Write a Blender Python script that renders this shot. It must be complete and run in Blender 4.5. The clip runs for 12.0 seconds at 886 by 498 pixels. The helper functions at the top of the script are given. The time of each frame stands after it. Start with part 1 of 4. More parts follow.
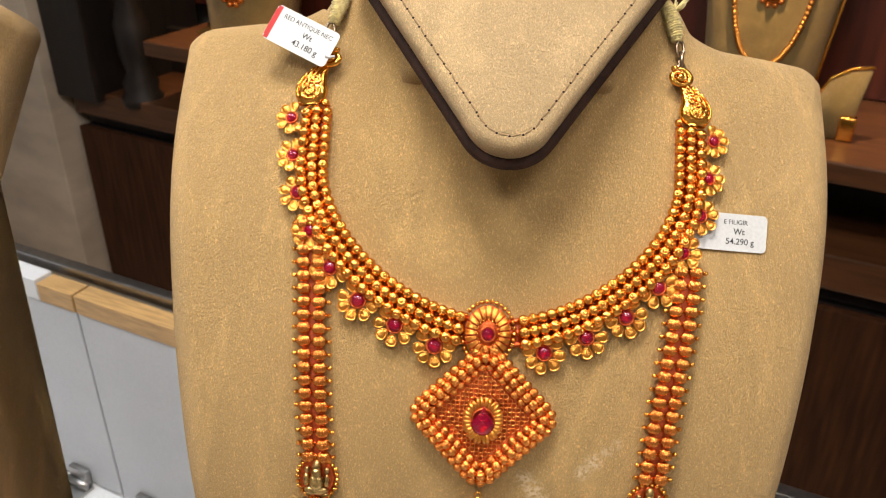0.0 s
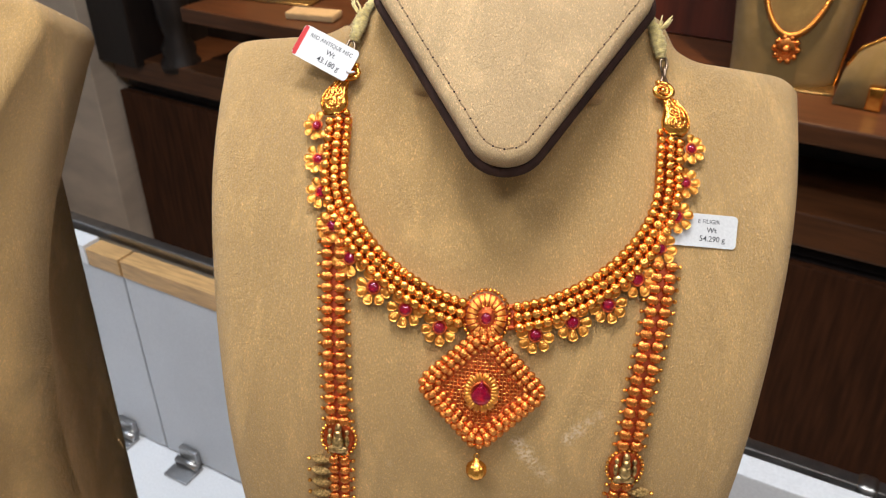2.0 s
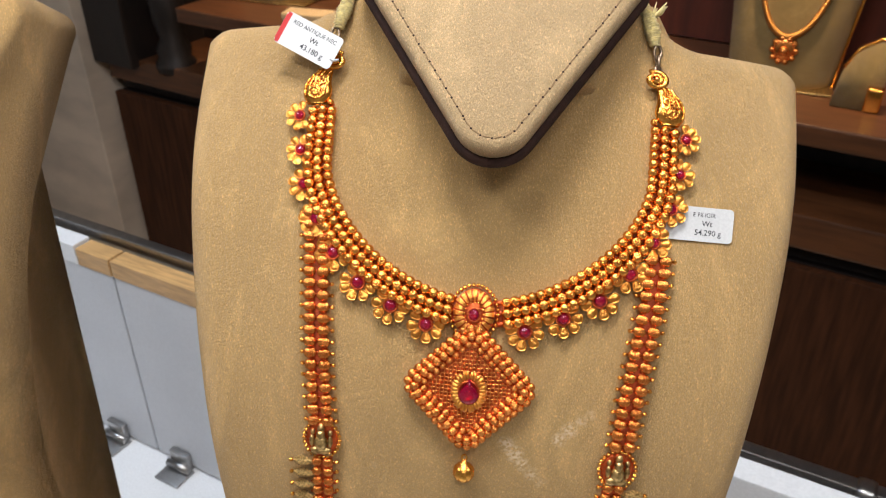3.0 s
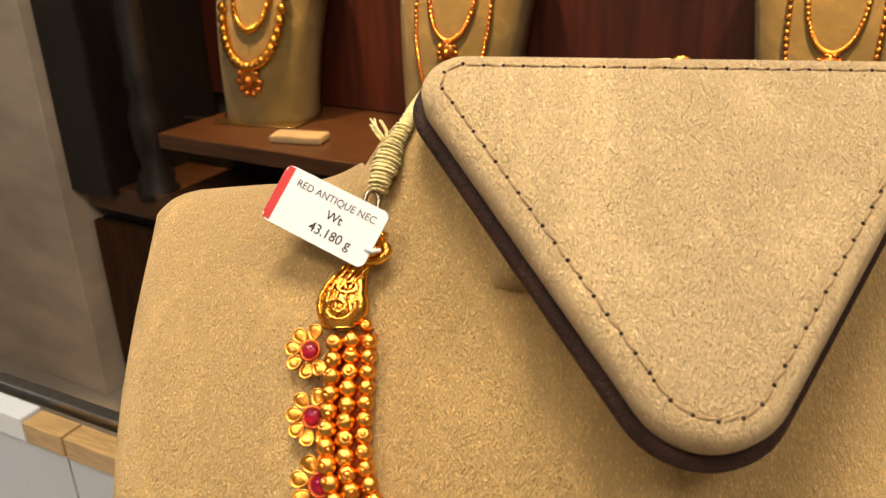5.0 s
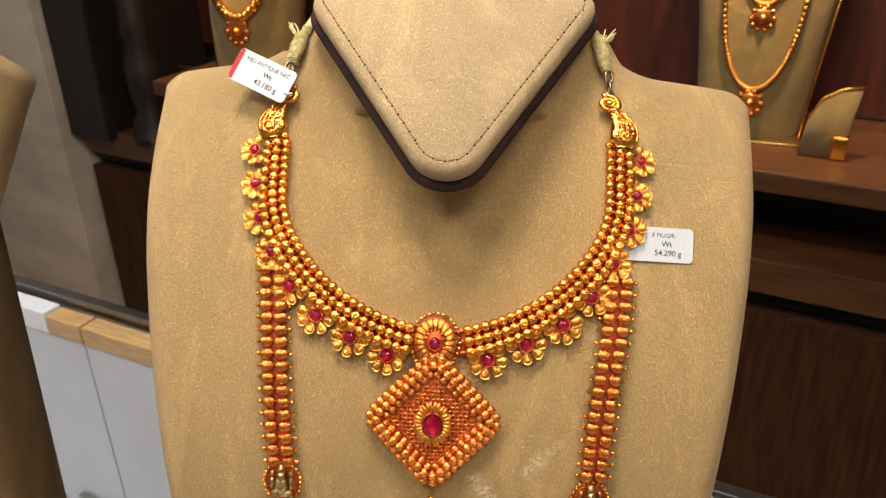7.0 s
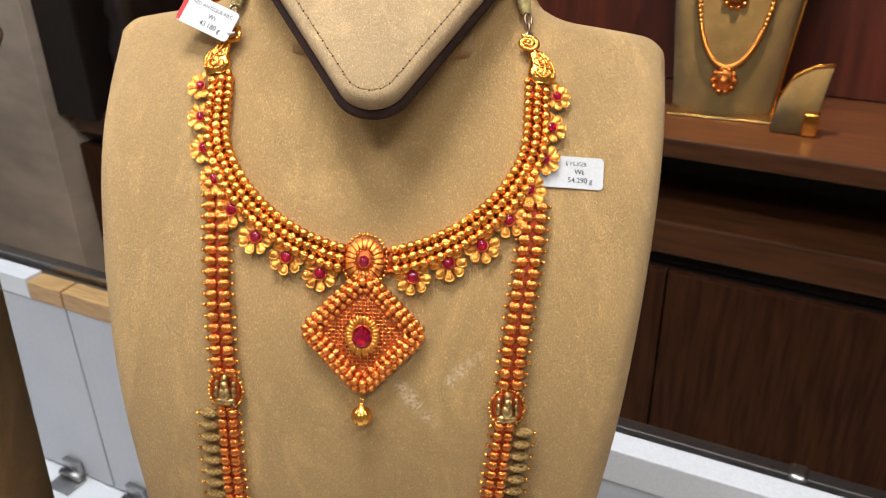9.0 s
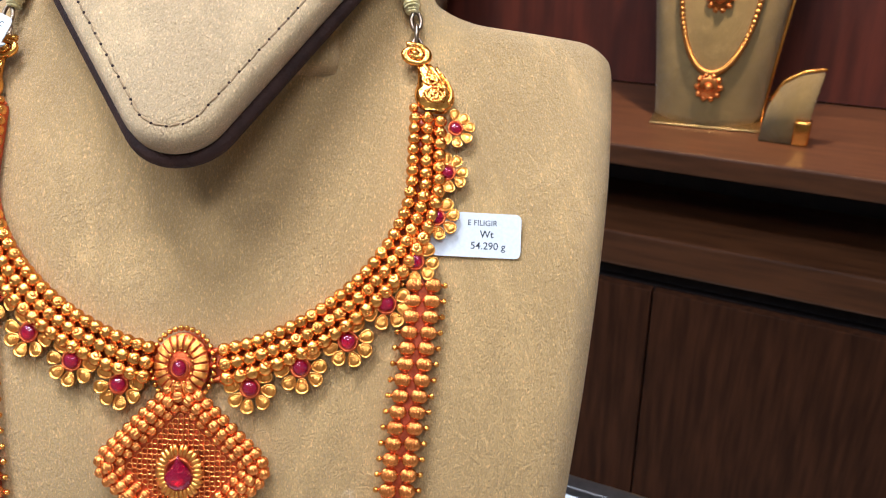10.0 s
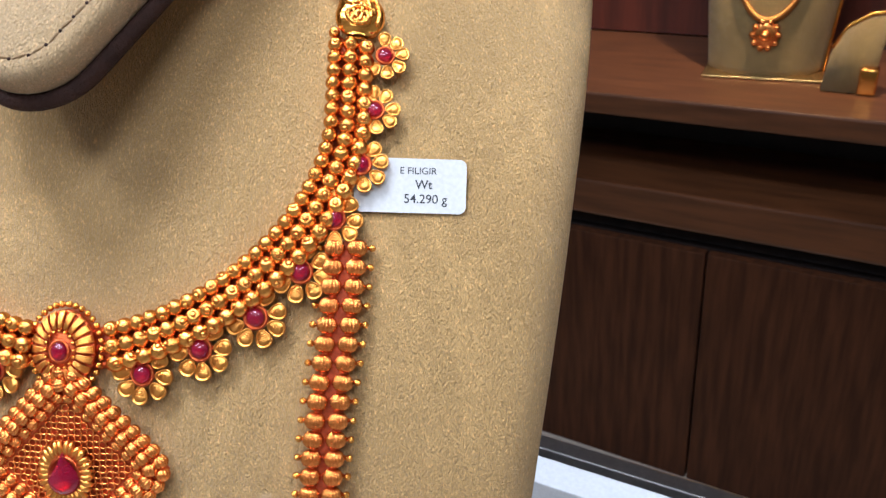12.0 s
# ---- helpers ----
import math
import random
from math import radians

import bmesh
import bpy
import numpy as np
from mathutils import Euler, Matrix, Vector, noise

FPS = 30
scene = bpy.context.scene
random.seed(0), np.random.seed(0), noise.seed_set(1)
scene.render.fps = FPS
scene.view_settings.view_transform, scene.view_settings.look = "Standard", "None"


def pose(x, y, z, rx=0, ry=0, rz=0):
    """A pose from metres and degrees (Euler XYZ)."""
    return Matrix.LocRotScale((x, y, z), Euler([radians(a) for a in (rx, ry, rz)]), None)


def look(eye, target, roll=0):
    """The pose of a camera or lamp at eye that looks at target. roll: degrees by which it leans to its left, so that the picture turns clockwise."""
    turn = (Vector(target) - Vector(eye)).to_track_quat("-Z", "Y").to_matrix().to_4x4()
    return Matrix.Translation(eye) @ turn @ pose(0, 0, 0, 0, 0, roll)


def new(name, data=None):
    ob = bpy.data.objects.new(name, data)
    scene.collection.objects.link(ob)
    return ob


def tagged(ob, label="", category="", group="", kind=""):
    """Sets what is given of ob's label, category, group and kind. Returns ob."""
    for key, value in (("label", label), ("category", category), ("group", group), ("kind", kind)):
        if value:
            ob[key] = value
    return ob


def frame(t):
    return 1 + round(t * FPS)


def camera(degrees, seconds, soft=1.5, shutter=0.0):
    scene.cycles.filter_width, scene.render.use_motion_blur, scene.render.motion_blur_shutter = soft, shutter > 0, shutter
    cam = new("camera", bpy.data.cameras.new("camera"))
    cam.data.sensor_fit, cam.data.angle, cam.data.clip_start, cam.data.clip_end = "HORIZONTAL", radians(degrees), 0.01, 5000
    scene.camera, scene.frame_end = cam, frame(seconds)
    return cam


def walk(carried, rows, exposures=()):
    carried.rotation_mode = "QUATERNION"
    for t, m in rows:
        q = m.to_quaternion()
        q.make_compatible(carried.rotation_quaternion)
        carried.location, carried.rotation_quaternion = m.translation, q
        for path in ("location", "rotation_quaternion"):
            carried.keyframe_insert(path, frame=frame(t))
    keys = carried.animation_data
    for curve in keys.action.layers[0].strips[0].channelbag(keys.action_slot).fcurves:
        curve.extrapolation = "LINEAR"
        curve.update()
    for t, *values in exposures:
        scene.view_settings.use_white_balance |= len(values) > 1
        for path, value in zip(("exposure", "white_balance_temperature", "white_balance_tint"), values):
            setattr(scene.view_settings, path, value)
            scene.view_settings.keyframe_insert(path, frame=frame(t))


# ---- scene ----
cam = camera(58.0, 12.0, soft=1.1)
PATH = [
    (0, (0.0020, -0.0120, 1.6080), (-0.0020, 1.7405, 0.6443), 0.50),
    (0.2, (0.0054, -0.0286, 1.6289), (-0.0158, 1.6793, 0.5884), 0.86),
    (0.5, (0.0100, -0.0580, 1.6440), (-0.0430, 1.6309, 0.5741), 0.40),
    (1, (0.0110, -0.0610, 1.6500), (-0.0810, 1.6172, 0.5659), -0.30),
    (1.5, (0.0170, -0.0480, 1.6510), (-0.0720, 1.6352, 0.5745), -0.30),
    (2, (0.0160, -0.0460, 1.6470), (-0.0710, 1.6521, 0.5939), -0.40),
    (2.5, (0.0190, -0.0470, 1.6430), (-0.0660, 1.6542, 0.5949), -0.30),
    (3, (0.0210, -0.0370, 1.6360), (-0.0610, 1.6662, 0.5909), -0.20),
    (3.2, (0.0176, -0.0196, 1.6352), (-0.0722, 1.6914, 0.6035), -0.32),
    (3.4, (0.0072, 0.0203, 1.6368), (-0.0674, 1.7804, 0.6900), -0.13),
    (3.5, (-0.0010, 0.0360, 1.6360), (-0.0610, 1.8256, 0.7452), 0.00),
    (3.6, (-0.0105, 0.0534, 1.6339), (-0.0545, 1.8673, 0.7924), 0.20),
    (3.7, (-0.0160, 0.0700, 1.6330), (-0.0700, 1.8988, 0.8251), -0.20),
    (5.3, (-0.0250, 0.1450, 1.5940), (-0.0770, 1.9751, 0.7890), -1.70),
    (5.5, (-0.0230, 0.1440, 1.5960), (-0.0730, 1.9661, 0.7729), -1.70),
    (6, (-0.0070, 0.1000, 1.6050), (-0.0530, 1.9136, 0.7632), -1.50),
    (6.5, (0.0190, 0.0150, 1.6180), (-0.0290, 1.8033, 0.7238), -1.40),
    (7, (0.0330, -0.0410, 1.6170), (-0.0100, 1.7454, 0.7188), -1.40),
    (8.8, (0.0530, -0.0900, 1.6080), (0.0550, 1.6838, 0.6841), -0.50),
    (9, (0.0660, -0.0840, 1.6030), (0.0380, 1.6894, 0.6788), -1.10),
    (9.5, (0.0970, -0.0460, 1.5900), (0.0770, 1.7288, 0.6681), -1.10),
    (9.8, (0.1072, -0.0013, 1.5842), (0.1166, 1.7848, 0.6843), -1.10),
    (10, (0.1160, 0.0360, 1.5760), (0.1060, 1.8164, 0.6648), -1.60),
    (10.5, (0.1300, 0.0900, 1.5520), (0.1080, 1.8668, 0.6341), -2.30),
    (11, (0.1380, 0.1050, 1.5380), (0.0480, 1.8578, 0.5791), -3.60),
    (11.5, (0.1480, 0.1000, 1.5390), (0.0080, 1.8411, 0.5649), -4.60),
    (12, (0.1550, 0.0820, 1.5460), (-0.0080, 1.8218, 0.5731), -5.10),
]
walk(cam, [(t, look(eye, target, roll)) for t, eye, target, roll in PATH], [
    (0, 0.02, 6150, 10), (0.5, -0.08, 5700, 10), (3.0, -0.08, 5650, 10), (3.5, 0.02, 6000, 10), (5.5, -0.08, 7300, 10), (6.0, -0.08, 7400, 10), (6.5, -0.03, 6400, 10),
    (7.0, -0.03, 6150, 10), (8.8, 0.04, 5700, 10), (9.5, 0.07, 5550, 10), (10.0, 0.27, 4900, 10), (11.0, 0.17, 5000, 10), (12.0, 0.14, 5000, 10)])
cam.data.dof.use_dof = True
cam.data.dof.focus_distance = 0.315
cam.data.dof.aperture_fstop = 28.0

# ---------------------------------------------------------------- light
world = bpy.data.worlds.new("shop_air")
scene.world = world
world.use_nodes = True
world.node_tree.nodes["Background"].inputs[0].default_value = (1.0, 0.93, 0.84, 1)
world.node_tree.nodes["Background"].inputs[1].default_value = 0.02


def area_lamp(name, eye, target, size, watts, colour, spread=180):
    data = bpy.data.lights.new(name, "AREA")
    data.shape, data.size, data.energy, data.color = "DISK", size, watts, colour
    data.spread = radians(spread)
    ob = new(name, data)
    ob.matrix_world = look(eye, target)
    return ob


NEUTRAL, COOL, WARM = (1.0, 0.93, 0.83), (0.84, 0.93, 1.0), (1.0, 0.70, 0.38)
# First lamp follows the face board's shadow; the rest are unseen added fills
UNSEEN_LAMPS = [(-0.08, 0.28, 18.5), (-0.75, -0.10, 12.0), (0.70, -0.15, 8.0), (0.05, -0.75, 8.0), (-1.25, 0.90, 11.0)]
for x, y, watts in UNSEEN_LAMPS:
    area_lamp("unseen_lamp", (x, y, 2.66), (x, y, 0), 0.42, watts, COOL if x < -0.9 else NEUTRAL)

# ---------------------------------------------------------------- materials


def mat(name, colour, rough=0.6, metal=0.0, vary=0.12, scale=40.0, bump=0.0, bump_scale=300.0, second=None, stretch=None,
        sheen=0.0, coat=0.0, detail=4.0, ior=1.5, spread=0.0, grain_mix=0.35):
    m = bpy.data.materials.new(name)
    m.use_nodes = True
    nt = m.node_tree
    n, l = nt.nodes, nt.links
    b = n["Principled BSDF"]
    b.inputs["Roughness"].default_value = rough
    b.inputs["Metallic"].default_value = metal
    b.inputs["IOR"].default_value = ior
    b.inputs["Sheen Weight"].default_value = sheen
    b.inputs["Sheen Roughness"].default_value = 0.4
    b.inputs["Coat Weight"].default_value = coat
    b.inputs["Coat Roughness"].default_value = 0.08
    co = n.new("ShaderNodeTexCoord")
    mp = n.new("ShaderNodeMapping")
    mp.inputs["Scale"].default_value = stretch or (1, 1, 1)
    l.new(co.outputs["Object"], mp.inputs["Vector"])
    big = n.new("ShaderNodeTexNoise")
    big.inputs["Scale"].default_value = scale
    big.inputs["Detail"].default_value = detail
    l.new(mp.outputs["Vector"], big.inputs["Vector"])
    fine = n.new("ShaderNodeTexNoise")
    fine.inputs["Scale"].default_value = bump_scale
    fine.inputs["Detail"].default_value = 3
    l.new(mp.outputs["Vector"], fine.inputs["Vector"])
    dark = [c * (1 - vary) for c in colour]
    light = [min(1, c * (1 + vary)) for c in colour]
    if second:
        dark = second
    ramp = n.new("ShaderNodeValToRGB")
    ramp.color_ramp.elements[0].position, ramp.color_ramp.elements[1].position = 0.34, 0.66
    ramp.color_ramp.elements[0].color, ramp.color_ramp.elements[1].color = (*dark, 1), (*light, 1)
    l.new(big.outputs["Fac"], ramp.inputs["Fac"])
    mix = n.new("ShaderNodeMix")
    mix.data_type, mix.blend_type = "RGBA", "MULTIPLY"
    mix.inputs["Factor"].default_value = grain_mix
    grain = n.new("ShaderNodeMapRange")
    grain.inputs["To Min"].default_value, grain.inputs["To Max"].default_value = 0.55, 1.35
    l.new(fine.outputs["Fac"], grain.inputs["Value"])
    l.new(ramp.outputs["Color"], mix.inputs["A"])
    l.new(grain.outputs["Result"], mix.inputs["B"])
    out = mix.outputs["Result"]
    if spread:
        info = n.new("ShaderNodeObjectInfo")
        hsv = n.new("ShaderNodeHueSaturation")
        rng = n.new("ShaderNodeMapRange")
        rng.inputs["To Min"].default_value, rng.inputs["To Max"].default_value = 1 - spread, 1 + spread
        l.new(info.outputs["Random"], rng.inputs["Value"])
        l.new(rng.outputs["Result"], hsv.inputs["Value"])
        l.new(out, hsv.inputs["Color"])
        out = hsv.outputs["Color"]
    l.new(out, b.inputs["Base Color"])
    if bump:
        bp = n.new("ShaderNodeBump")
        bp.inputs["Strength"].default_value = bump
        bp.inputs["Distance"].default_value = 0.001
        l.new(fine.outputs["Fac"], bp.inputs["Height"])
        l.new(bp.outputs["Normal"], b.inputs["Normal"])
    return m


def suede_material(name, colour, nap):
    """Brushed microsuede: short fibres, crushed patches, faint streaks."""
    m = mat(name, colour, 0.92, vary=0.10, scale=16, bump=1.0, bump_scale=2300, sheen=0.28, detail=6, grain_mix=0.85, stretch=(1.0, 0.45, 1.0))
    nt = m.node_tree
    n, l = nt.nodes, nt.links
    b = n["Principled BSDF"]
    b.inputs["Sheen Tint"].default_value = (1.0, 0.87, 0.74, 1)
    b.inputs["Specular IOR Level"].default_value = 0.15
    co = n["Texture Coordinate"]
    mp = n.new("ShaderNodeMapping")
    mp.inputs["Scale"].default_value = (1.0, 0.45, 1.0)
    mp.inputs["Rotation"].default_value = (0, 0, 0.5)
    l.new(co.outputs["Object"], mp.inputs["Vector"])
    crush = n.new("ShaderNodeTexNoise")
    crush.inputs["Scale"].default_value = nap
    crush.inputs["Detail"].default_value = 3
    crush.inputs["Distortion"].default_value = 0.3
    l.new(mp.outputs["Vector"], crush.inputs["Vector"])
    fibre = next(x for x in n if x.bl_idname == "ShaderNodeTexNoise" and abs(x.inputs["Scale"].default_value - 2300) < 1)
    fibre.inputs["Roughness"].default_value = 0.62
    next(x for x in n if x.bl_idname == "ShaderNodeMapping").inputs["Rotation"].default_value = (0, 0, -0.6)
    bump = next(x for x in n if x.bl_idname == "ShaderNodeBump")
    bump.inputs["Distance"].default_value = 0.0017
    second = n.new("ShaderNodeBump")
    second.inputs["Strength"].default_value = 0.42
    second.inputs["Distance"].default_value = 0.0022
    l.new(crush.outputs["Fac"], second.inputs["Height"])
    l.new(bump.outputs["Normal"], second.inputs["Normal"])
    l.new(second.outputs["Normal"], b.inputs["Normal"])
    # brushed-up paler patches
    rub = n.new("ShaderNodeTexNoise")
    rub.inputs["Scale"].default_value = 24
    rub.inputs["Detail"].default_value = 7
    rub.inputs["Roughness"].default_value = 0.68
    rub.inputs["Distortion"].default_value = 0.8
    l.new(mp.outputs["Vector"], rub.inputs["Vector"])
    edge = n.new("ShaderNodeMapRange")
    edge.inputs["From Min"].default_value, edge.inputs["From Max"].default_value = 0.50, 0.66
    edge.inputs["To Min"].default_value, edge.inputs["To Max"].default_value = 0.94, 1.22
    l.new(rub.outputs["Fac"], edge.inputs["Value"])
    # single pale fibres standing up
    fleck = n.new("ShaderNodeTexNoise")
    fleck.inputs["Scale"].default_value = 1500
    fleck.inputs["Detail"].default_value = 2
    l.new(mp.outputs["Vector"], fleck.inputs["Vector"])
    lift = n.new("ShaderNodeMapRange")
    lift.inputs["From Min"].default_value, lift.inputs["From Max"].default_value = 0.56, 0.70
    lift.inputs["To Min"].default_value, lift.inputs["To Max"].default_value = 0.93, 1.32
    l.new(fleck.outputs["Fac"], lift.inputs["Value"])
    both = n.new("ShaderNodeMath")
    both.operation = "MULTIPLY"
    l.new(edge.outputs["Result"], both.inputs[0])
    l.new(lift.outputs["Result"], both.inputs[1])
    hsv = n.new("ShaderNodeHueSaturation")
    l.new(both.outputs["Value"], hsv.inputs["Value"])
    old = b.inputs["Base Color"].links[0].from_socket
    l.new(old, hsv.inputs["Color"])
    l.new(hsv.outputs["Color"], b.inputs["Base Color"])
    return m


def scuffed(m, marks):
    """Rubbed marks where the nap is broken and pale fibres stand up."""
    nt = m.node_tree
    n, l = nt.nodes, nt.links
    b = n["Principled BSDF"]
    co = n["Texture Coordinate"]
    total = None
    for x, y, radius in marks:
        flat = n.new("ShaderNodeVectorMath")
        flat.operation = "DISTANCE"
        flat.inputs[1].default_value = (x, y, -0.011)
        l.new(co.outputs["Object"], flat.inputs[0])
        fall = n.new("ShaderNodeMapRange")
        fall.inputs["From Min"].default_value, fall.inputs["From Max"].default_value = radius, radius * 0.45
        l.new(flat.outputs["Value"], fall.inputs["Value"])
        if total is None:
            total = fall.outputs["Result"]
        else:
            top = n.new("ShaderNodeMath")
            top.operation = "MAXIMUM"
            l.new(total, top.inputs[0])
            l.new(fall.outputs["Result"], top.inputs[1])
            total = top.outputs["Value"]
    grain = n.new("ShaderNodeTexNoise")
    grain.inputs["Scale"].default_value = 620
    grain.inputs["Detail"].default_value = 5
    l.new(co.outputs["Object"], grain.inputs["Vector"])
    cut = n.new("ShaderNodeMapRange")
    cut.inputs["From Min"].default_value, cut.inputs["From Max"].default_value = 0.43, 0.56
    l.new(grain.outputs["Fac"], cut.inputs["Value"])
    mask = n.new("ShaderNodeMath")
    mask.operation = "MULTIPLY"
    l.new(total, mask.inputs[0])
    l.new(cut.outputs["Result"], mask.inputs[1])
    mix = n.new("ShaderNodeMix")
    mix.data_type = "RGBA"
    l.new(mask.outputs["Value"], mix.inputs["Factor"])
    old = b.inputs["Base Color"].links[0].from_socket
    l.new(old, mix.inputs["A"])
    mix.inputs["B"].default_value = (0.86, 0.66, 0.40, 1)
    l.new(mix.outputs["Result"], b.inputs["Base Color"])
    return m


SUEDE_WORN = scuffed(suede_material("tan_suede_scuffed", (0.645, 0.405, 0.152), 560), [
    (0.020, -0.066, 0.0050), (0.0245, -0.071, 0.0055), (0.0285, -0.0765, 0.0050), (0.034, -0.082, 0.0060), (0.039, -0.087, 0.0065),
    (0.0455, -0.0614, 0.0045), (0.050, -0.056, 0.0055), (0.055, -0.051, 0.0050), (0.0594, -0.0472, 0.0050), (-0.045, -0.085, 0.0055)])
SUEDE = suede_material("tan_suede", (0.645, 0.405, 0.152), 560)
SUEDE_PLATE = suede_material("pale_tan_suede", (0.67, 0.46, 0.230), 800)
SUEDE_OLIVE = suede_material("olive_suede", (0.29, 0.19, 0.065), 300)
LEATHER = mat("dark_leather", (0.034, 0.015, 0.010), 0.7, vary=0.3, scale=120, bump=0.8, bump_scale=900)
LEATHER.node_tree.nodes["Principled BSDF"].inputs["Specular IOR Level"].default_value = 0.2
THREAD = mat("brown_thread", (0.34, 0.22, 0.105), 0.85, vary=0.2, scale=400, bump=0.5, bump_scale=2500)
CORD = mat("cream_gold_thread", (0.86, 0.66, 0.27), 0.6, vary=0.25, scale=500, bump=0.9, bump_scale=2200, sheen=0.3)
GOLD = mat("polished_gold", (0.90, 0.475, 0.085), 0.15, 1.0, vary=0.10, scale=500, bump=0.30, bump_scale=900, second=(0.80, 0.35, 0.055), spread=0.08)
GOLD_BEAD = mat("bright_bead_gold", (0.92, 0.43, 0.088), 0.22, 1.0, vary=0.10, scale=500, bump=0.14, bump_scale=1500, second=(0.82, 0.34, 0.055), spread=0.10)
GOLD_PETAL = mat("brushed_petal_gold", (0.92, 0.45, 0.085), 0.28, 1.0, vary=0.10, scale=600, bump=0.15, bump_scale=2000, second=(0.84, 0.34, 0.06), spread=0.12)
GOLD_MATT = mat("antique_matt_gold", (0.90, 0.36, 0.080), 0.27, 1.0, vary=0.12, scale=600, bump=0.22, bump_scale=2500, second=(0.78, 0.24, 0.045), spread=0.08)
GOLD_RED = mat("reddish_gold", (0.66, 0.135, 0.038), 0.36, 1.0, vary=0.2, scale=500, bump=0.3, bump_scale=2000)
AMBER_GOLD = mat("dim_amber_gold", (0.56, 0.25, 0.055), 0.38, 1.0, vary=0.15, scale=400, bump=0.3, bump_scale=1500)
BRASS_DARK = mat("blackened_gold", (0.72, 0.50, 0.20), 0.34, 1.0, vary=0.2, scale=420, bump=0.3, bump_scale=1350, second=(0.22, 0.14, 0.05))
# Red of the gaps: enamel and gold's interreflection in one base colour
COPPER = mat("copper_red_gaps", (0.55, 0.105, 0.028), 0.42, 0.25, vary=0.2, scale=700, bump=0.4, bump_scale=2200)
SPINDLE = mat("granulated_dark_gold", (0.66, 0.45, 0.17), 0.48, 1.0, vary=0.25, scale=900, bump=0.9, bump_scale=2600, second=(0.24, 0.15, 0.05))
DARK_METAL = mat("tarnished_steel", (0.30, 0.22, 0.15), 0.3, 1.0, vary=0.2, scale=300)
RUBY = mat("ruby_glass", (0.55, 0.006, 0.075), 0.03, vary=0.2, scale=400, ior=1.6, second=(0.40, 0.003, 0.045))
RUBY.node_tree.nodes["Principled BSDF"].inputs["Transmission Weight"].default_value = 0.75
PAPER = mat("white_label_paper", (0.63, 0.62, 0.61), 0.55, vary=0.02, scale=80, bump=0.04, bump_scale=800)
RED_INK = mat("red_ink", (0.46, 0.012, 0.01), 0.6, vary=0.06)
INK = mat("black_ink", (0.025, 0.025, 0.028), 0.6, vary=0.1)
WHITE_LAMINATE = mat("white_laminate", (0.80, 0.80, 0.81), 0.28, vary=0.015, scale=6, bump=0.02)
GREY_BOARD = mat("pale_grey_board", (0.60, 0.61, 0.64), 0.5, vary=0.03, scale=8, bump=0.06, bump_scale=500)
OAK = mat("oak_edge", (0.55, 0.33, 0.13), 0.45, vary=0.2, scale=20, stretch=(1.2, 14, 14), bump=0.15)
WOOD = mat("dark_walnut", (0.052, 0.018, 0.0065), 0.6, vary=0.35, scale=5, stretch=(14, 14, 1.2), bump=0.12, bump_scale=60, coat=0.04)
WOOD.node_tree.nodes["Principled BSDF"].inputs["Specular IOR Level"].default_value = 0.15
WOOD_SHELF = mat("brown_shelf_wood", (0.085, 0.030, 0.0095), 0.42, vary=0.28, scale=5, stretch=(1.2, 14, 14), bump=0.1, bump_scale=60, coat=0.2)
WOOD_RED = mat("red_mahogany", (0.072, 0.014, 0.006), 0.45, vary=0.3, scale=4, stretch=(10, 10, 1.0), bump=0.1, bump_scale=60)
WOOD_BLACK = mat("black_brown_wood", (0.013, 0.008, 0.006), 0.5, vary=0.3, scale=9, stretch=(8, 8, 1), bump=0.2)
STONE = mat("beige_marble", (0.54, 0.43, 0.32), 0.35, vary=0.2, scale=3.5, stretch=(1, 1, 2.6), detail=9, bump=0.03)
STEEL = mat("brushed_steel", (0.42, 0.41, 0.40), 0.32, 1.0, vary=0.08, scale=60)
PLASTER = mat("white_plaster", (0.80, 0.77, 0.72), 0.8, vary=0.05, scale=3, bump=0.1)
FLOOR = mat("polished_floor_stone", (0.42, 0.35, 0.28), 0.2, vary=0.15, scale=2, detail=8)
GLASS = bpy.data.materials.new("clear_glass")
GLASS.use_nodes = True
_g = GLASS.node_tree.nodes["Principled BSDF"]
_g.inputs["Base Color"].default_value = (0.90, 0.97, 0.94, 1)
_g.inputs["Transmission Weight"].default_value, _g.inputs["Roughness"].default_value, _g.inputs["IOR"].default_value = 1.0, 0.02, 1.45
LAMP_FACE = bpy.data.materials.new("lamp_face")
LAMP_FACE.use_nodes = True
_g = LAMP_FACE.node_tree.nodes["Principled BSDF"]
_g.inputs["Emission Color"].default_value, _g.inputs["Emission Strength"].default_value = (1, 0.93, 0.83, 1), 1.0

# ---------------------------------------------------------------- mesh helpers


def finish(name, bm, material, parent=None, label="", smooth=True, m=None):
    me = bpy.data.meshes.new(name)
    bm.normal_update()
    bm.to_mesh(me)
    bm.free()
    if smooth:
        me.polygons.foreach_set("use_smooth", [True] * len(me.polygons))
    if material:
        me.materials.append(material)
    ob = new(name, me)
    if parent:
        ob.parent = parent
    if m is not None:
        ob.matrix_local = m
    if label:
        ob["label"] = label
    return ob


def part(name, bm, material, parent, label="", smooth=True, m=None):
    return finish(name, bm, material, parent, label, smooth, m)


def share(name, me, parent, m, label=""):
    """One more piece on a mesh that is there already."""
    ob = new(name, me)
    ob.parent = parent
    ob.matrix_local = m
    if label:
        ob["label"] = label
    return ob


def empty(name, m=None):
    ob = new(name)
    ob.empty_display_size = 0.02
    if m is not None:
        ob.matrix_world = m
    return ob


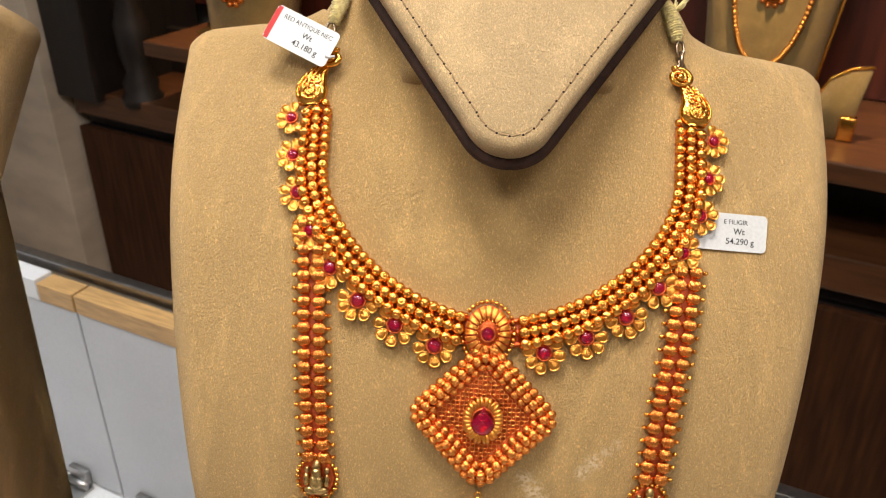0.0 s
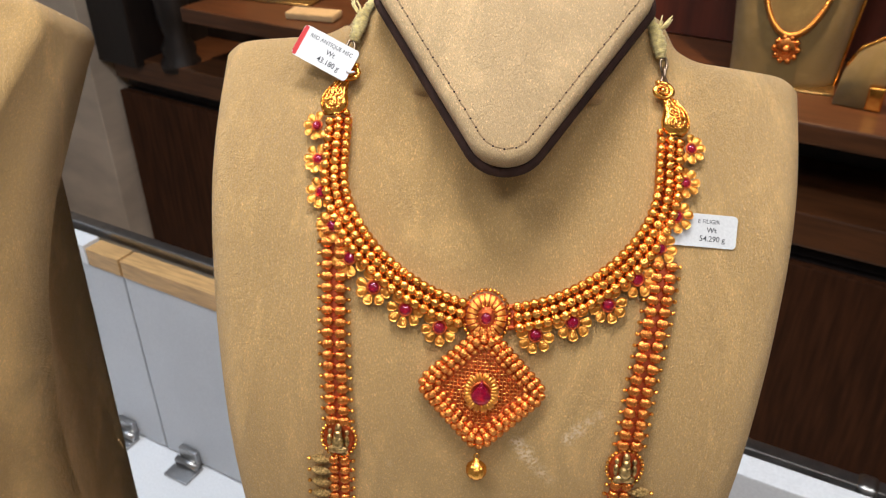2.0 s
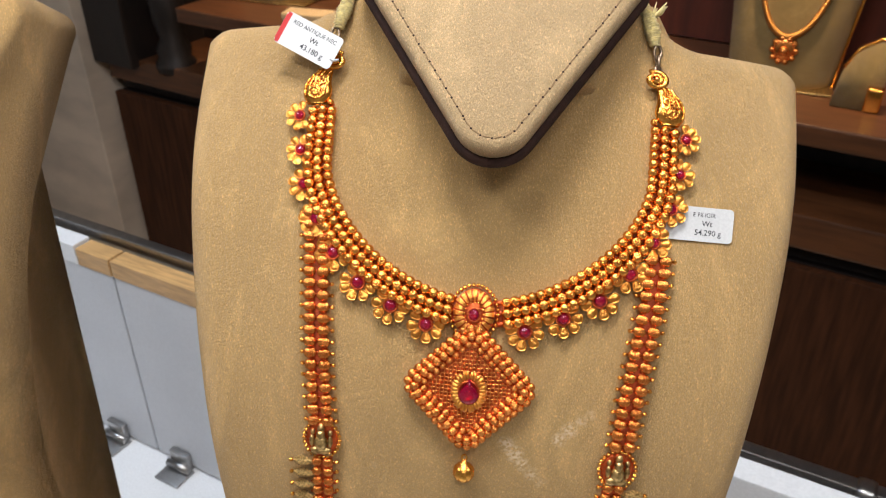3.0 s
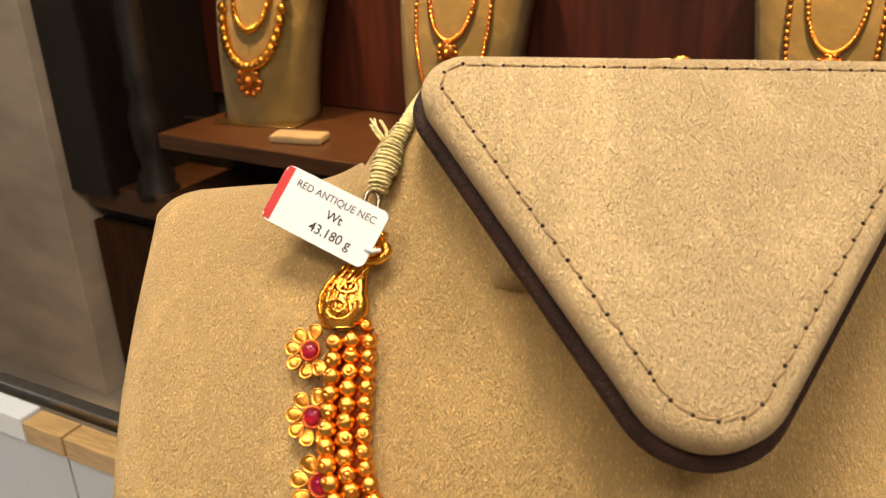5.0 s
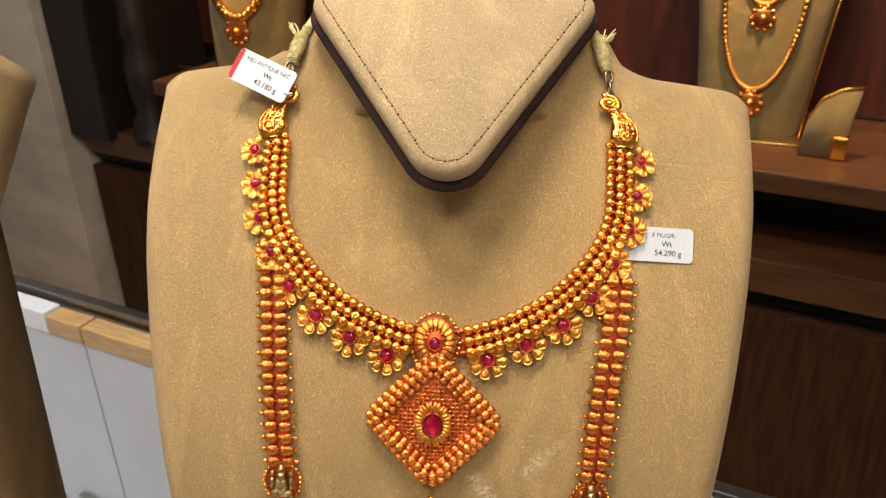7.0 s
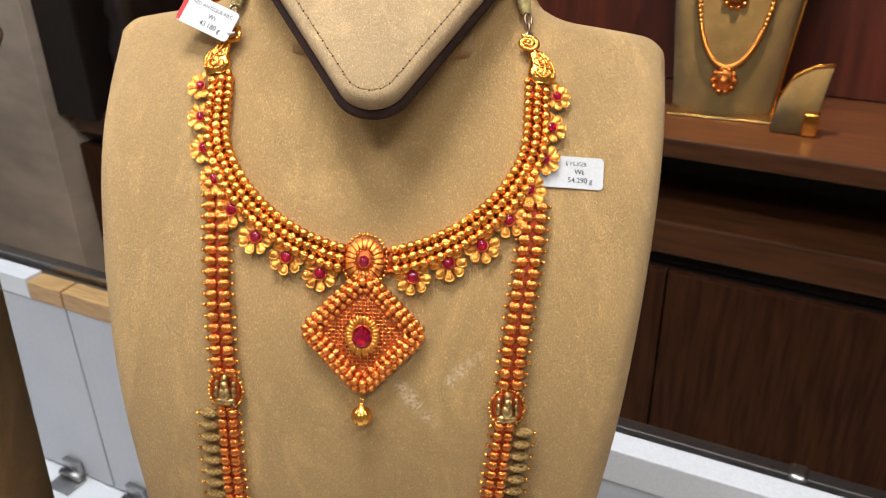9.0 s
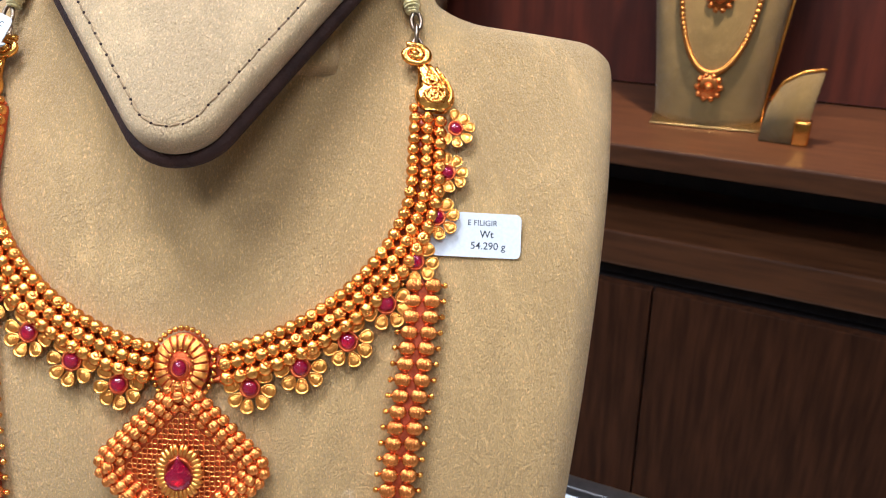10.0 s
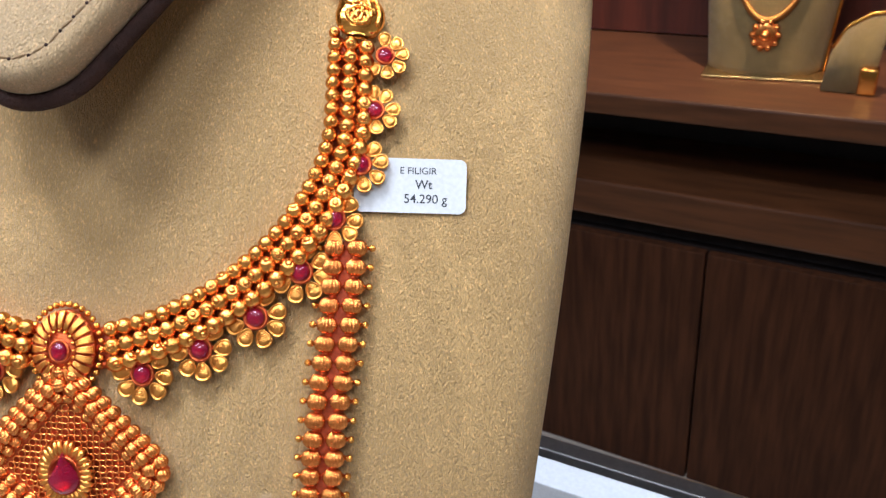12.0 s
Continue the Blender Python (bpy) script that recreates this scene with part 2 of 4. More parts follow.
def mesh_of(name, bm, material):
    me = bpy.data.meshes.new(name)
    bm.to_mesh(me)
    bm.free()
    me.polygons.foreach_set("use_smooth", [True] * len(me.polygons))
    me.materials.append(material)
    return me


def add_box(bm, x0, x1, y0, y1, z0, z1, bevel=0.0, m=None):
    r = bmesh.ops.create_cube(bm, size=1)
    vs = r["verts"]
    for v in vs:
        v.co = Vector((x0 + (v.co.x + 0.5) * (x1 - x0), y0 + (v.co.y + 0.5) * (y1 - y0), z0 + (v.co.z + 0.5) * (z1 - z0)))
    if bevel:
        es = list({e for v in vs for e in v.link_edges})
        out = bmesh.ops.bevel(bm, geom=es, offset=bevel, segments=2, affect="EDGES", profile=0.6)
        vs = list({v for f in out["faces"] for v in f.verts} | {v for v in vs if v.is_valid})
    if m is not None:
        bmesh.ops.transform(bm, matrix=m, verts=vs)
    return vs


def add_ball(bm, c, rx, ry=None, rz=None, seg=12, rings=8, m=None):
    r = bmesh.ops.create_uvsphere(bm, u_segments=seg, v_segments=rings, radius=1)
    s = Matrix.Diagonal((rx, ry or rx, rz or rx, 1))
    mm = (m or Matrix()) @ Matrix.Translation(c) @ s
    bmesh.ops.transform(bm, matrix=mm, verts=r["verts"])
    return r["verts"]


def add_tube(bm, pts, radius, sides=8, closed=False, taper=None):
    """A tube along points; radius may be a number or one for each point."""
    pts = [Vector(p) for p in pts]
    n = len(pts)
    rings = []
    up = Vector((0.13, 0.31, 0.94))
    for i, p in enumerate(pts):
        a = pts[(i - 1) % n] if closed or i > 0 else p
        b = pts[(i + 1) % n] if closed or i < n - 1 else p
        t = (b - a).normalized()
        x = t.cross(up)
        if x.length < 1e-4:
            x = t.cross(Vector((1, 0, 0)))
        x.normalize()
        y = t.cross(x)
        r = radius[i] if isinstance(radius, (list, tuple)) else radius
        rings.append([bm.verts.new(p + (x * math.cos(k * math.tau / sides) + y * math.sin(k * math.tau / sides)) * r) for k in range(sides)])
    last = n if closed else n - 1
    for i in range(last):
        a, b = rings[i], rings[(i + 1) % n]
        for k in range(sides):
            bm.faces.new((a[k], b[k], b[(k + 1) % sides], a[(k + 1) % sides]))
    if not closed:
        bm.faces.new(rings[0])
        bm.faces.new(list(reversed(rings[-1])))


def lathe(bm, profile, seg=16, m=None, ribs=0, depth=0.0):
    """Turn a profile of (radius, height) about z; ribs: grooves round it."""
    rings = []
    made = []
    for r, z in profile:
        ring = []
        for k in range(seg):
            a = k * math.tau / seg
            rr = r * (1 - depth * (0.5 + 0.5 * math.cos(a * ribs))) if ribs else r
            v = bm.verts.new((rr * math.cos(a), rr * math.sin(a), z))
            ring.append(v)
            made.append(v)
        rings.append(ring)
    for a, b in zip(rings, rings[1:]):
        for k in range(seg):
            bm.faces.new((a[k], a[(k + 1) % seg], b[(k + 1) % seg], b[k]))
    bm.faces.new(list(reversed(rings[0])))
    bm.faces.new(rings[-1])
    if m is not None:
        bmesh.ops.transform(bm, matrix=m, verts=made)
    return made


def lerp_table(x, table):
    xs, ys = zip(*table)
    return float(np.interp(x, xs, ys))


# ---------------------------------------------------------------- the plan
# the shop fittings run along a line turned 28 degrees from the bust's front
SHOP = Matrix.Rotation(radians(-28), 4, "Z")      # its x: along the counter, y: away from the customer
COUNTER_Z, SHELF_Z = 0.935, 1.078
PANEL_Y, SHELF_Y, BACK_Y = 0.42, 1.45, 1.86
COUNTER_LINE = Matrix.Rotation(radians(-26), 4, "Z") @ Matrix.Translation((0.050, 0, 0))
HUB = Vector((0.036, -0.004, 1.62))
GROW, COUNTER_GROW = 1.15, 1.45    # cabinet and counter are laid out this many times larger about HUB


def enlarged(k):
    return Matrix.Translation(HUB * (1 - k)) @ Matrix.Scale(k, 4)


def grown(x, y, z, k=GROW):
    p = enlarged(k) @ Vector((x, y, z))
    return Vector((p.x, p.y, max(0.0, p.z)))


def grown_pose(x, y, z):
    return SHOP @ Matrix.Translation(grown(x, y, z)) @ Matrix.Scale(GROW, 4)


COUNTER_TOP = grown(0, 0, COUNTER_Z, COUNTER_GROW).z


def shop_box(name, x0, x1, y0, y1, z0, z1, material, bevel=0.002, parent=None, label="", smooth=False, grow=GROW):
    bm = bmesh.new()
    (x0, y0, z0), (x1, y1, z1) = (grown(x0, y0, z0, grow), grown(x1, y1, z1, grow)) if grow else ((x0, y0, z0), (x1, y1, z1))
    add_box(bm, x0, x1, y0, y1, z0, z1, bevel)
    ob = finish(name, bm, material, parent, label, smooth)
    if parent is None:
        ob.matrix_world = SHOP
    return ob


# room shell
tagged(shop_box("floor", -4.2, 3.0, -2.6, 2.5, -0.1, 0.0, FLOOR, 0, grow=0), "polished beige stone shop floor", "floor", kind="structure")
tagged(shop_box("ceiling", -4.2, 3.0, -2.6, 2.5, 2.7, 2.8, PLASTER, 0, grow=0), "cream plaster ceiling with added round lamps", "ceiling", kind="structure")
tagged(shop_box("wall_north", -4.2, 3.0, 2.3, 2.5, 0.0, 2.7, PLASTER, 0, grow=0), "cream plaster wall behind the display cabinet", "wall", kind="structure")
tagged(shop_box("wall_south", -4.2, 3.0, -2.6, -2.4, 0.0, 2.7, PLASTER, 0, grow=0), "cream plaster shop wall", "wall", kind="structure")
tagged(shop_box("wall_west", -4.4, -4.2, -2.6, 2.5, 0.0, 2.7, PLASTER, 0, grow=0), "cream plaster shop wall", "wall", kind="structure")
tagged(shop_box("wall_east", 3.0, 3.2, -2.6, 2.5, 0.0, 2.7, PLASTER, 0, grow=0), "cream plaster shop wall", "wall", kind="structure")

# Housings and faint glowing discs added around the unseen lamps
for x, y, watts in UNSEEN_LAMPS:
    lamp = empty("unseen_downlight", Matrix.Translation((x, y, 2.7)))
    tagged(lamp, "round recessed ceiling lamp, unseen and added for overhead and fill light", "ceiling light", "ceiling downlights")
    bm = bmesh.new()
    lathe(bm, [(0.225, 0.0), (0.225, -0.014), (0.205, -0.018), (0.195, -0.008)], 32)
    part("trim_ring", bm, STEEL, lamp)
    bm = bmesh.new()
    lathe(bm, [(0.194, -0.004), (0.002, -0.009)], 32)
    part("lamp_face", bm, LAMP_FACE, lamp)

# beige marble pillar beside the cabinet
tagged(shop_box("pillar", -3.6, -2.03, 1.40, 1.98, 0.0, 2.7, STONE, 0.004), "beige veined marble pillar beside the cabinet", "pillar", kind="structure")

# wall display cabinet in dark wood
cabinet = empty("display_cabinet", SHOP)
tagged(cabinet, "dark walnut wall display cabinet with lit niches", "cabinet")


def cab(name, x0, x1, y0, y1, z0, z1, material, bevel=0.003, label=""):
    return shop_box(name, x0, x1, y0, y1, z0, z1, material, bevel, cabinet, label)


cab("back_panel", -2.02, 2.4, BACK_Y, BACK_Y + 0.03, SHELF_Z + 0.002, 2.3, WOOD_RED, 0, "red-brown mahogany back panel")
cab("shelf", -1.66, 2.4, SHELF_Y, BACK_Y - 0.002, SHELF_Z - 0.04, SHELF_Z, WOOD_SHELF, 0.005, "brown polished wooden shelf")
# Near-black back board: the shade of the open gap put into its colour
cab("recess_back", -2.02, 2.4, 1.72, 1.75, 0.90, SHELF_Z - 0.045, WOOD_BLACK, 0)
cab("ledge", -2.0, 2.4, SHELF_Y + 0.01, BACK_Y, 0.825, 0.898, WOOD_SHELF, 0.006, "brown moulded ledge")
# Added near-black strip standing in for the shade under the ledge
cab("shade_strip", -2.0, 2.4, SHELF_Y + 0.05, BACK_Y, 0.785, 0.822, WOOD_BLACK, 0)
for x0, x1 in ((-2.0, -1.402), (-1.398, -0.802), (-0.798, -0.206), (-0.202, 0.398), (0.402, 0.998), (1.002, 1.6)):
    cab("drawer_front", x0, x1, SHELF_Y + 0.012, SHELF_Y + 0.034, 0.10, 0.782, WOOD, 0.003)
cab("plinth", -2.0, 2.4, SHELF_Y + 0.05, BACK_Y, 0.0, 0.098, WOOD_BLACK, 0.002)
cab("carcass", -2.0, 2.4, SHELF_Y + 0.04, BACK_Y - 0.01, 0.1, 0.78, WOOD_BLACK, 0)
cab("niche_top", -2.02, 2.4, SHELF_Y, BACK_Y - 0.002, 1.98, 2.04, WOOD, 0.003)
cab("cornice", -2.02, 2.4, SHELF_Y - 0.03, BACK_Y, 2.042, 2.3, WOOD, 0.006)
cab("side_board", -2.02, -1.86, SHELF_Y - 0.02, BACK_Y - 0.004, 0.88, 1.976, WOOD_BLACK, 0.004)
bm = bmesh.new()
lathe(bm, [(0.055, 0.878), (0.058, 0.90), (0.045, 0.915), (0.05, 0.94), (0.034, 0.97), (0.045, 1.02), (0.048, 1.10), (0.03, 1.16), (0.04, 1.19),
           (0.034, 1.23), (0.036, 1.62), (0.045, 1.66), (0.03, 1.70), (0.055, 1.78), (0.055, 1.974)], 20, enlarged(GROW) @ Matrix.Translation((-1.755, SHELF_Y + 0.055, 0)))
part("turned_post", bm, WOOD_BLACK, cabinet, "dark carved wooden post")
for x in (-1.46, -0.90, -0.16, 0.5):
    bm = bmesh.new()
    lathe(bm, [(0.04, 1.979), (0.04, 1.966), (0.03, 1.962)], 20, enlarged(GROW) @ Matrix.Translation((x, 1.56, 0)))
    part("niche_lamp", bm, STEEL, cabinet, "small round niche spotlight")
    area_lamp("niche_light", SHOP @ grown(x, 1.54, 1.95), SHOP @ grown(x, 1.63, 1.1), 0.05, 3.2, WARM, 80)

# counter
counter = empty("showcase_counter", COUNTER_LINE)
tagged(counter, "white laminate showcase counter with pale grey rear flaps", "counter")


def cnt(name, x0, x1, y0, y1, z0, z1, material, bevel=0.002, label=""):
    return shop_box(name, x0, x1, y0, y1, z0, z1, material, bevel, counter, label, grow=COUNTER_GROW)


cnt("top", -1.6, 1.4, -0.35, PANEL_Y + 0.012, COUNTER_Z - 0.04, COUNTER_Z, WHITE_LAMINATE, 0.003, "glossy white laminate top")
cnt("base", -1.58, 1.38, -0.30, PANEL_Y, 0.0, COUNTER_Z - 0.042, WHITE_LAMINATE, 0.003)
X_JOINTS = [-1.6, -1.20, -0.905, -0.62, -0.335, 0.60, 1.4]
for x0, x1 in zip(X_JOINTS, X_JOINTS[1:]):
    cnt("flap", x0 + 0.0015, x1 - 0.0015, PANEL_Y - 0.004, PANEL_Y + 0.014, COUNTER_Z + 0.004, 1.182, GREY_BOARD, 0.0012, "pale grey laminated flap")
    if x0 == -0.905:
        cnt("edge_strip", x0 + 0.0015, -0.671, PANEL_Y - 0.005, PANEL_Y + 0.016, 1.1825, 1.206, WHITE_LAMINATE, 0.0015, "white edging")
        cnt("edge_strip", -0.669, x1 - 0.0015, PANEL_Y - 0.005, PANEL_Y + 0.016, 1.1825, 1.203, OAK, 0.0015, "light oak edging")
    elif -0.70 < x0 < -0.40:
        cnt("edge_strip", x0 + 0.0015, x1 - 0.0015, PANEL_Y - 0.005, PANEL_Y + 0.016, 1.1825, 1.203, OAK, 0.0015, "light oak edging")
    else:
        cnt("edge_strip", x0 + 0.0015, x1 - 0.0015, PANEL_Y - 0.005, PANEL_Y + 0.016, 1.1825, 1.212, WHITE_LAMINATE, 0.0015, "white edging")
cnt("rail", -1.6, 1.4, PANEL_Y + 0.022, PANEL_Y + 0.034, 1.200, 1.212, STEEL, 0.002, "slim metal and glass rail")
ob = cnt("glass_pane", -1.6, 1.4, PANEL_Y + 0.026, PANEL_Y + 0.032, COUNTER_Z - 0.02, 1.1995, GLASS, 0)
for x in (-0.678, -0.577, -0.395, -0.29, -1.0):
    bm = bmesh.new()
    y = PANEL_Y - 0.006
    add_box(bm, x - 0.017, x + 0.017, y - 0.03, y - 0.002, COUNTER_Z + 0.0005, COUNTER_Z + 0.004, 0.001)
    add_box(bm, x - 0.013, x + 0.013, y - 0.006, y + 0.001, COUNTER_Z + 0.002, COUNTER_Z + 0.026, 0.001)
    add_tube(bm, [(x - 0.016, y - 0.008, COUNTER_Z + 0.008), (x + 0.016, y - 0.008, COUNTER_Z + 0.008)], 0.0045, 12)
    bmesh.ops.transform(bm, matrix=enlarged(COUNTER_GROW), verts=bm.verts)
    part("hinge", bm, STEEL, counter, "small steel flap hinge")
bm = bmesh.new()
add_box(bm, 0.064, 0.078, PANEL_Y + 0.019, PANEL_Y + 0.036, 1.197, 1.214, 0.004)
add_tube(bm, [(0.071, PANEL_Y + 0.016, 1.205), (0.071, PANEL_Y + 0.038, 1.205)], 0.004, 12)
bmesh.ops.transform(bm, matrix=enlarged(COUNTER_GROW), verts=bm.verts)
part("glass_clamp", bm, STEEL, counter, "polished steel glass clamp")

# ---------------------------------------------------------------- the display bust
BUST = pose(0.021, 0.2742, 1.4122, 0, 0, -1.5) @ Matrix.Rotation(radians(59), 4, "X") @ Matrix.Rotation(radians(-2.2), 4, "Z")
W0 = [(-0.42, -0.235), (-0.34, -0.17), (-0.27, -0.105), (-0.20, -0.066), (-0.14, -0.034), (-0.08, -0.013), (-0.03, -0.002), (0, 0), (0.05, -0.001), (0.09, -0.003), (0.13, -0.004), (0.2, -0.006)]
CURVE = [(-0.4, 0.2), (-0.08, 0.3), (0, 0.45), (0.05, 0.45), (0.09, 1.0), (0.137, 1.85), (0.2, 1.9)]
HALF = [(-0.42, 0.1575), (-0.3, 0.1347), (-0.24, 0.1222), (-0.18, 0.1181), (-0.128, 0.1259), (-0.09, 0.1336), (-0.038, 0.1409), (0.006, 0.1471), (0.057, 0.1533), (0.098, 0.1585), (0.137, 0.1611)]


def smoothed(table, x, w=0.022):
    return sum(lerp_table(x + k * w / 2, table) for k in (-2, -1, 0, 1, 2)) / 5


def front(u, v):
    """Depth of the bust's face, towards the viewer, at (u, v)."""
    return smoothed(W0, v) - smoothed(CURVE, v) * u * u


def top_of(u):
    """The shoulder line; the one shoulder sits a little higher."""
    return shoulder(abs(u)) + (0.0035 if u < -0.083 else 0.0)


def shoulder(a):
    if a >= 0.1395:
        return 0.1205 + math.sqrt(max(0.0, 0.016 ** 2 - (min(a, 0.1554) - 0.1395) ** 2))
    if a >= 0.104:
        return 0.1365
    if a >= 0.083:
        return 0.1365 + 0.006 * ((0.104 - a) / 0.021) ** 2.2
    return min(0.157, 0.1425 + (0.083 - a) / 0.010 * 0.0175)


def bust_mesh(half=HALF, centre=0.0008, low=-0.40, cols=70, rows=72, thick=0.065, edge=0.014, back=None):
    bm = bmesh.new()
    fr = sorted(set([-math.cos(i * math.pi / cols) for i in range(cols + 1)] + [s * x for s in (-1, 1) for x in (0.50, 0.515, 0.53, 0.54, 0.55, 0.56, 0.575, 0.60, 0.63, 0.66, 0.69, 0.985, 0.995)]))
    grid = []
    for f in fr:
        col = []
        tops = top_of(f * 0.1554)
        for j in range(rows + 1):
            b = j / rows
            b = 1 - (1 - b) ** 1.25
            v = low + (tops - low) * b
            h = smoothed(half, min(v, 0.137))
            u = f * h if abs(f) * 0.1545 > 0.104 or v < 0.10 else f * (h + (0.1600 - h) * min(1, max(0, (v - 0.10) / 0.037)))
            dist = max(0.0, min((1 - abs(f)) * h if abs(f) > 0.6 else 1, (tops - v) * 1.0))
            drop = edge - math.sqrt(max(0, edge * edge - (edge - min(edge, dist)) ** 2))
            col.append(bm.verts.new((u + centre, v, front(u, v) - drop)))
        grid.append(col)
    for a, b in zip(grid, grid[1:]):
        for j in range(rows):
            bm.faces.new((a[j], b[j], b[j + 1], a[j + 1]))
    rim = [c[0] for c in grid] + [v for v in grid[-1][1:]] + [c[-1] for c in reversed(grid[:-1])] + [v for v in reversed(grid[0][1:-1])]
    ring = rim
    for step, inset in ((0.5, 0.985), (1.0, 0.93 / 0.985)):
        nxt = []
        for v in ring:
            k = (smoothed(back, v.co.y) / smoothed(half, v.co.y)) ** 0.5 if back else inset
            nxt.append(bm.verts.new((v.co.x * k, v.co.y, v.co.z - thick * 0.5)))
        for i in range(len(ring)):
            k = (i + 1) % len(ring)
            bm.faces.new((ring[i], nxt[i], nxt[k], ring[k]))
        ring = nxt
    bm.faces.new(ring)
    bmesh.ops.recalc_face_normals(bm, faces=bm.faces)
    return bm


# the slanted three-cornered face board
TILT = radians(19)
PLATE = Matrix.Translation((0.0030, 0.0676, 0.0318)) @ Matrix.Rotation(-TILT, 4, "X") @ Matrix.Rotation(radians(0.5), 4, "Z")


def plate_outline(inset=0.0, per=14):
    """Rounded triangle, counter-clockwise; x across, y up the board."""
    half = math.atan(0.645)
    low, cor, top = 0.0209, 0.0135, 0.107
    tip_y = -0.0177 + low / math.sin(half)
    pts = []
    cx = (0.0188 + (top - cor - 0.0114) * 0.645) - cor / math.cos(half)
    for (px, py), r, a0, a1 in (((0, tip_y), low, -math.pi + half, -half), ((cx, top - cor), cor, -half, math.pi / 2), ((-cx, top - cor), cor, math.pi / 2, math.pi + half)):
        for i in range(per + 1):
            a = a0 + (a1 - a0) * i / per
            pts.append((px + (r - inset) * math.cos(a), py + (r - inset) * math.sin(a)))
    dense = []
    for (x0, y0), (x1, y1) in zip(pts, pts[1:] + pts[:1]):
        n = max(1, int(math.hypot(x1 - x0, y1 - y0) / 0.004))
        dense += [(x0 + (x1 - x0) * i / n, y0 + (y1 - y0) * i / n) for i in range(n)]
    return dense


def plate_mesh():
    bm = bmesh.new()
    loops = []
    for inset, z in ((0.012, -0.016), (0.0075, -0.009), (0.0042, -0.0055), (0.0024, -0.0022), (0.0021, 0.0035), (0.0040, 0.0060), (0.0064, 0.0071), (0.0077, 0.0067), (0.0086, 0.0072), (0.011, 0.0077)):
        loops.append([bm.verts.new((x, y, z)) for x, y in plate_outline(inset)])
    for a, b in zip(loops, loops[1:]):
        for i in range(len(a)):
            k = (i + 1) % len(a)
            bm.faces.new((a[i], a[k], b[k], b[i]))
    mid = Vector((0, 0.062, 0.0083))
    ring = loops[-1]
    for f in (0.75, 0.5, 0.25):
        nxt = [bm.verts.new(mid.lerp(v.co, f) + Vector((0, 0, 0.0005 * (1 - f)))) for v in loops[-1]]
        for i in range(len(ring)):
            k = (i + 1) % len(ring)
            bm.faces.new((ring[i], ring[k], nxt[k], nxt[i]))
        ring = nxt
    c = bm.verts.new(mid + Vector((0, 0, 0.0005)))
    for i in range(len(ring)):
        bm.faces.new((ring[i], ring[(i + 1) % len(ring)], c))
    bm.faces.new(list(reversed(loops[0])))
    return bm


def resampled(pts, step):
    out, carry = [], 0.0
    closed = pts + pts[:1]
    for a, b in zip(closed, closed[1:]):
        d = math.hypot(b[0] - a[0], b[1] - a[1])
        while carry < d:
            t = carry / d
            out.append((a[0] + (b[0] - a[0]) * t, a[1] + (b[1] - a[1]) * t, math.atan2(b[1] - a[1], b[0] - a[0])))
            carry += step
        carry -= d
    return out


bust = empty("display_bust", BUST)
tagged(bust, "tan suede jewellery bust with a slanted three-cornered face board", "jewellery bust", "display busts on the counter")
torso = part("torso", bust_mesh(), SUEDE_WORN, bust, "tan brushed suede")
board = part("face_board", plate_mesh(), SUEDE_PLATE, bust, "paler suede board with a stitched border", m=PLATE)
bm = bmesh.new()
add_box(bm, -0.048, 0.048, 0.048, 0.090, -0.040, -0.0155, 0.006)
part("neck", bm, SUEDE, board)
bm = bmesh.new()
add_tube(bm, [(x, y, -0.0056) for x, y in plate_outline(0.0018)], 0.0026, 10, True)
part("piping", bm, LEATHER, board, "dark brown leather piping")
bm = bmesh.new()
random.seed(5)
for x, y, a in resampled(plate_outline(0.0077), 0.0052):
    add_ball(bm, (0, 0, 0), 0.0022, 0.00042, 0.0005, 8, 5, Matrix.Translation((x, y, 0.0069)) @ Matrix.Rotation(a + random.uniform(-0.18, 0.18), 4, "Z"))
tagged(part("stitching", bm, THREAD, board, "brown running stitches"), kind="stuff")
bm = bmesh.new()
for x, y, a in resampled(plate_outline(0.0077), 0.0052):
    add_ball(bm, (x - 0.0026 * math.cos(a), y - 0.0026 * math.sin(a), 0.0068), 0.00056, seg=8, rings=5)
tagged(part("needle_hole", bm, LEATHER, board, "dark needle holes"), kind="stuff")

# the bust beside it, of the same make, with a wider foot
HALF_WIDE = [(-0.42, 0.170), (-0.30, 0.146), (-0.22, 0.134), (-0.17, 0.130), (-0.12, 0.130), (-0.09, 0.131), (-0.038, 0.131), (0.006, 0.133), (0.057, 0.136), (0.098, 0.138), (0.137, 0.139)]
HALF_FRONT = [(-0.42, 0.105), (-0.18, 0.084), (-0.09, 0.088), (-0.038, 0.096), (0.006, 0.107), (0.057, 0.121), (0.098, 0.133), (0.137, 0.138)]
SIDE_BUST = BUST @ Matrix.Translation((-0.417, 0.026, -0.040))
side = empty("display_bust", SIDE_BUST)
tagged(side, "tan suede jewellery bust with a deep side and flared foot", "jewellery bust", "display busts on the counter")
part("torso", bust_mesh(HALF_FRONT, thick=0.05, edge=0.007, back=HALF_WIDE), SUEDE, side, "tan brushed suede")

# low suede riser under both busts
riser = empty("display_riser", Matrix.Translation((BUST.translation.x, 0.33, COUNTER_TOP)) @ Matrix.Rotation(radians(-1.5), 4, "Z"))
tagged(riser, "low suede-covered display riser on the white counter", "riser")
bm = bmesh.new()
add_box(bm, -0.64, 0.20, -0.13, 0.02, 0.001, 1.02 - COUNTER_TOP, 0.004)
part("block", bm, SUEDE, riser)

# ---------------------------------------------------------------- jewellery


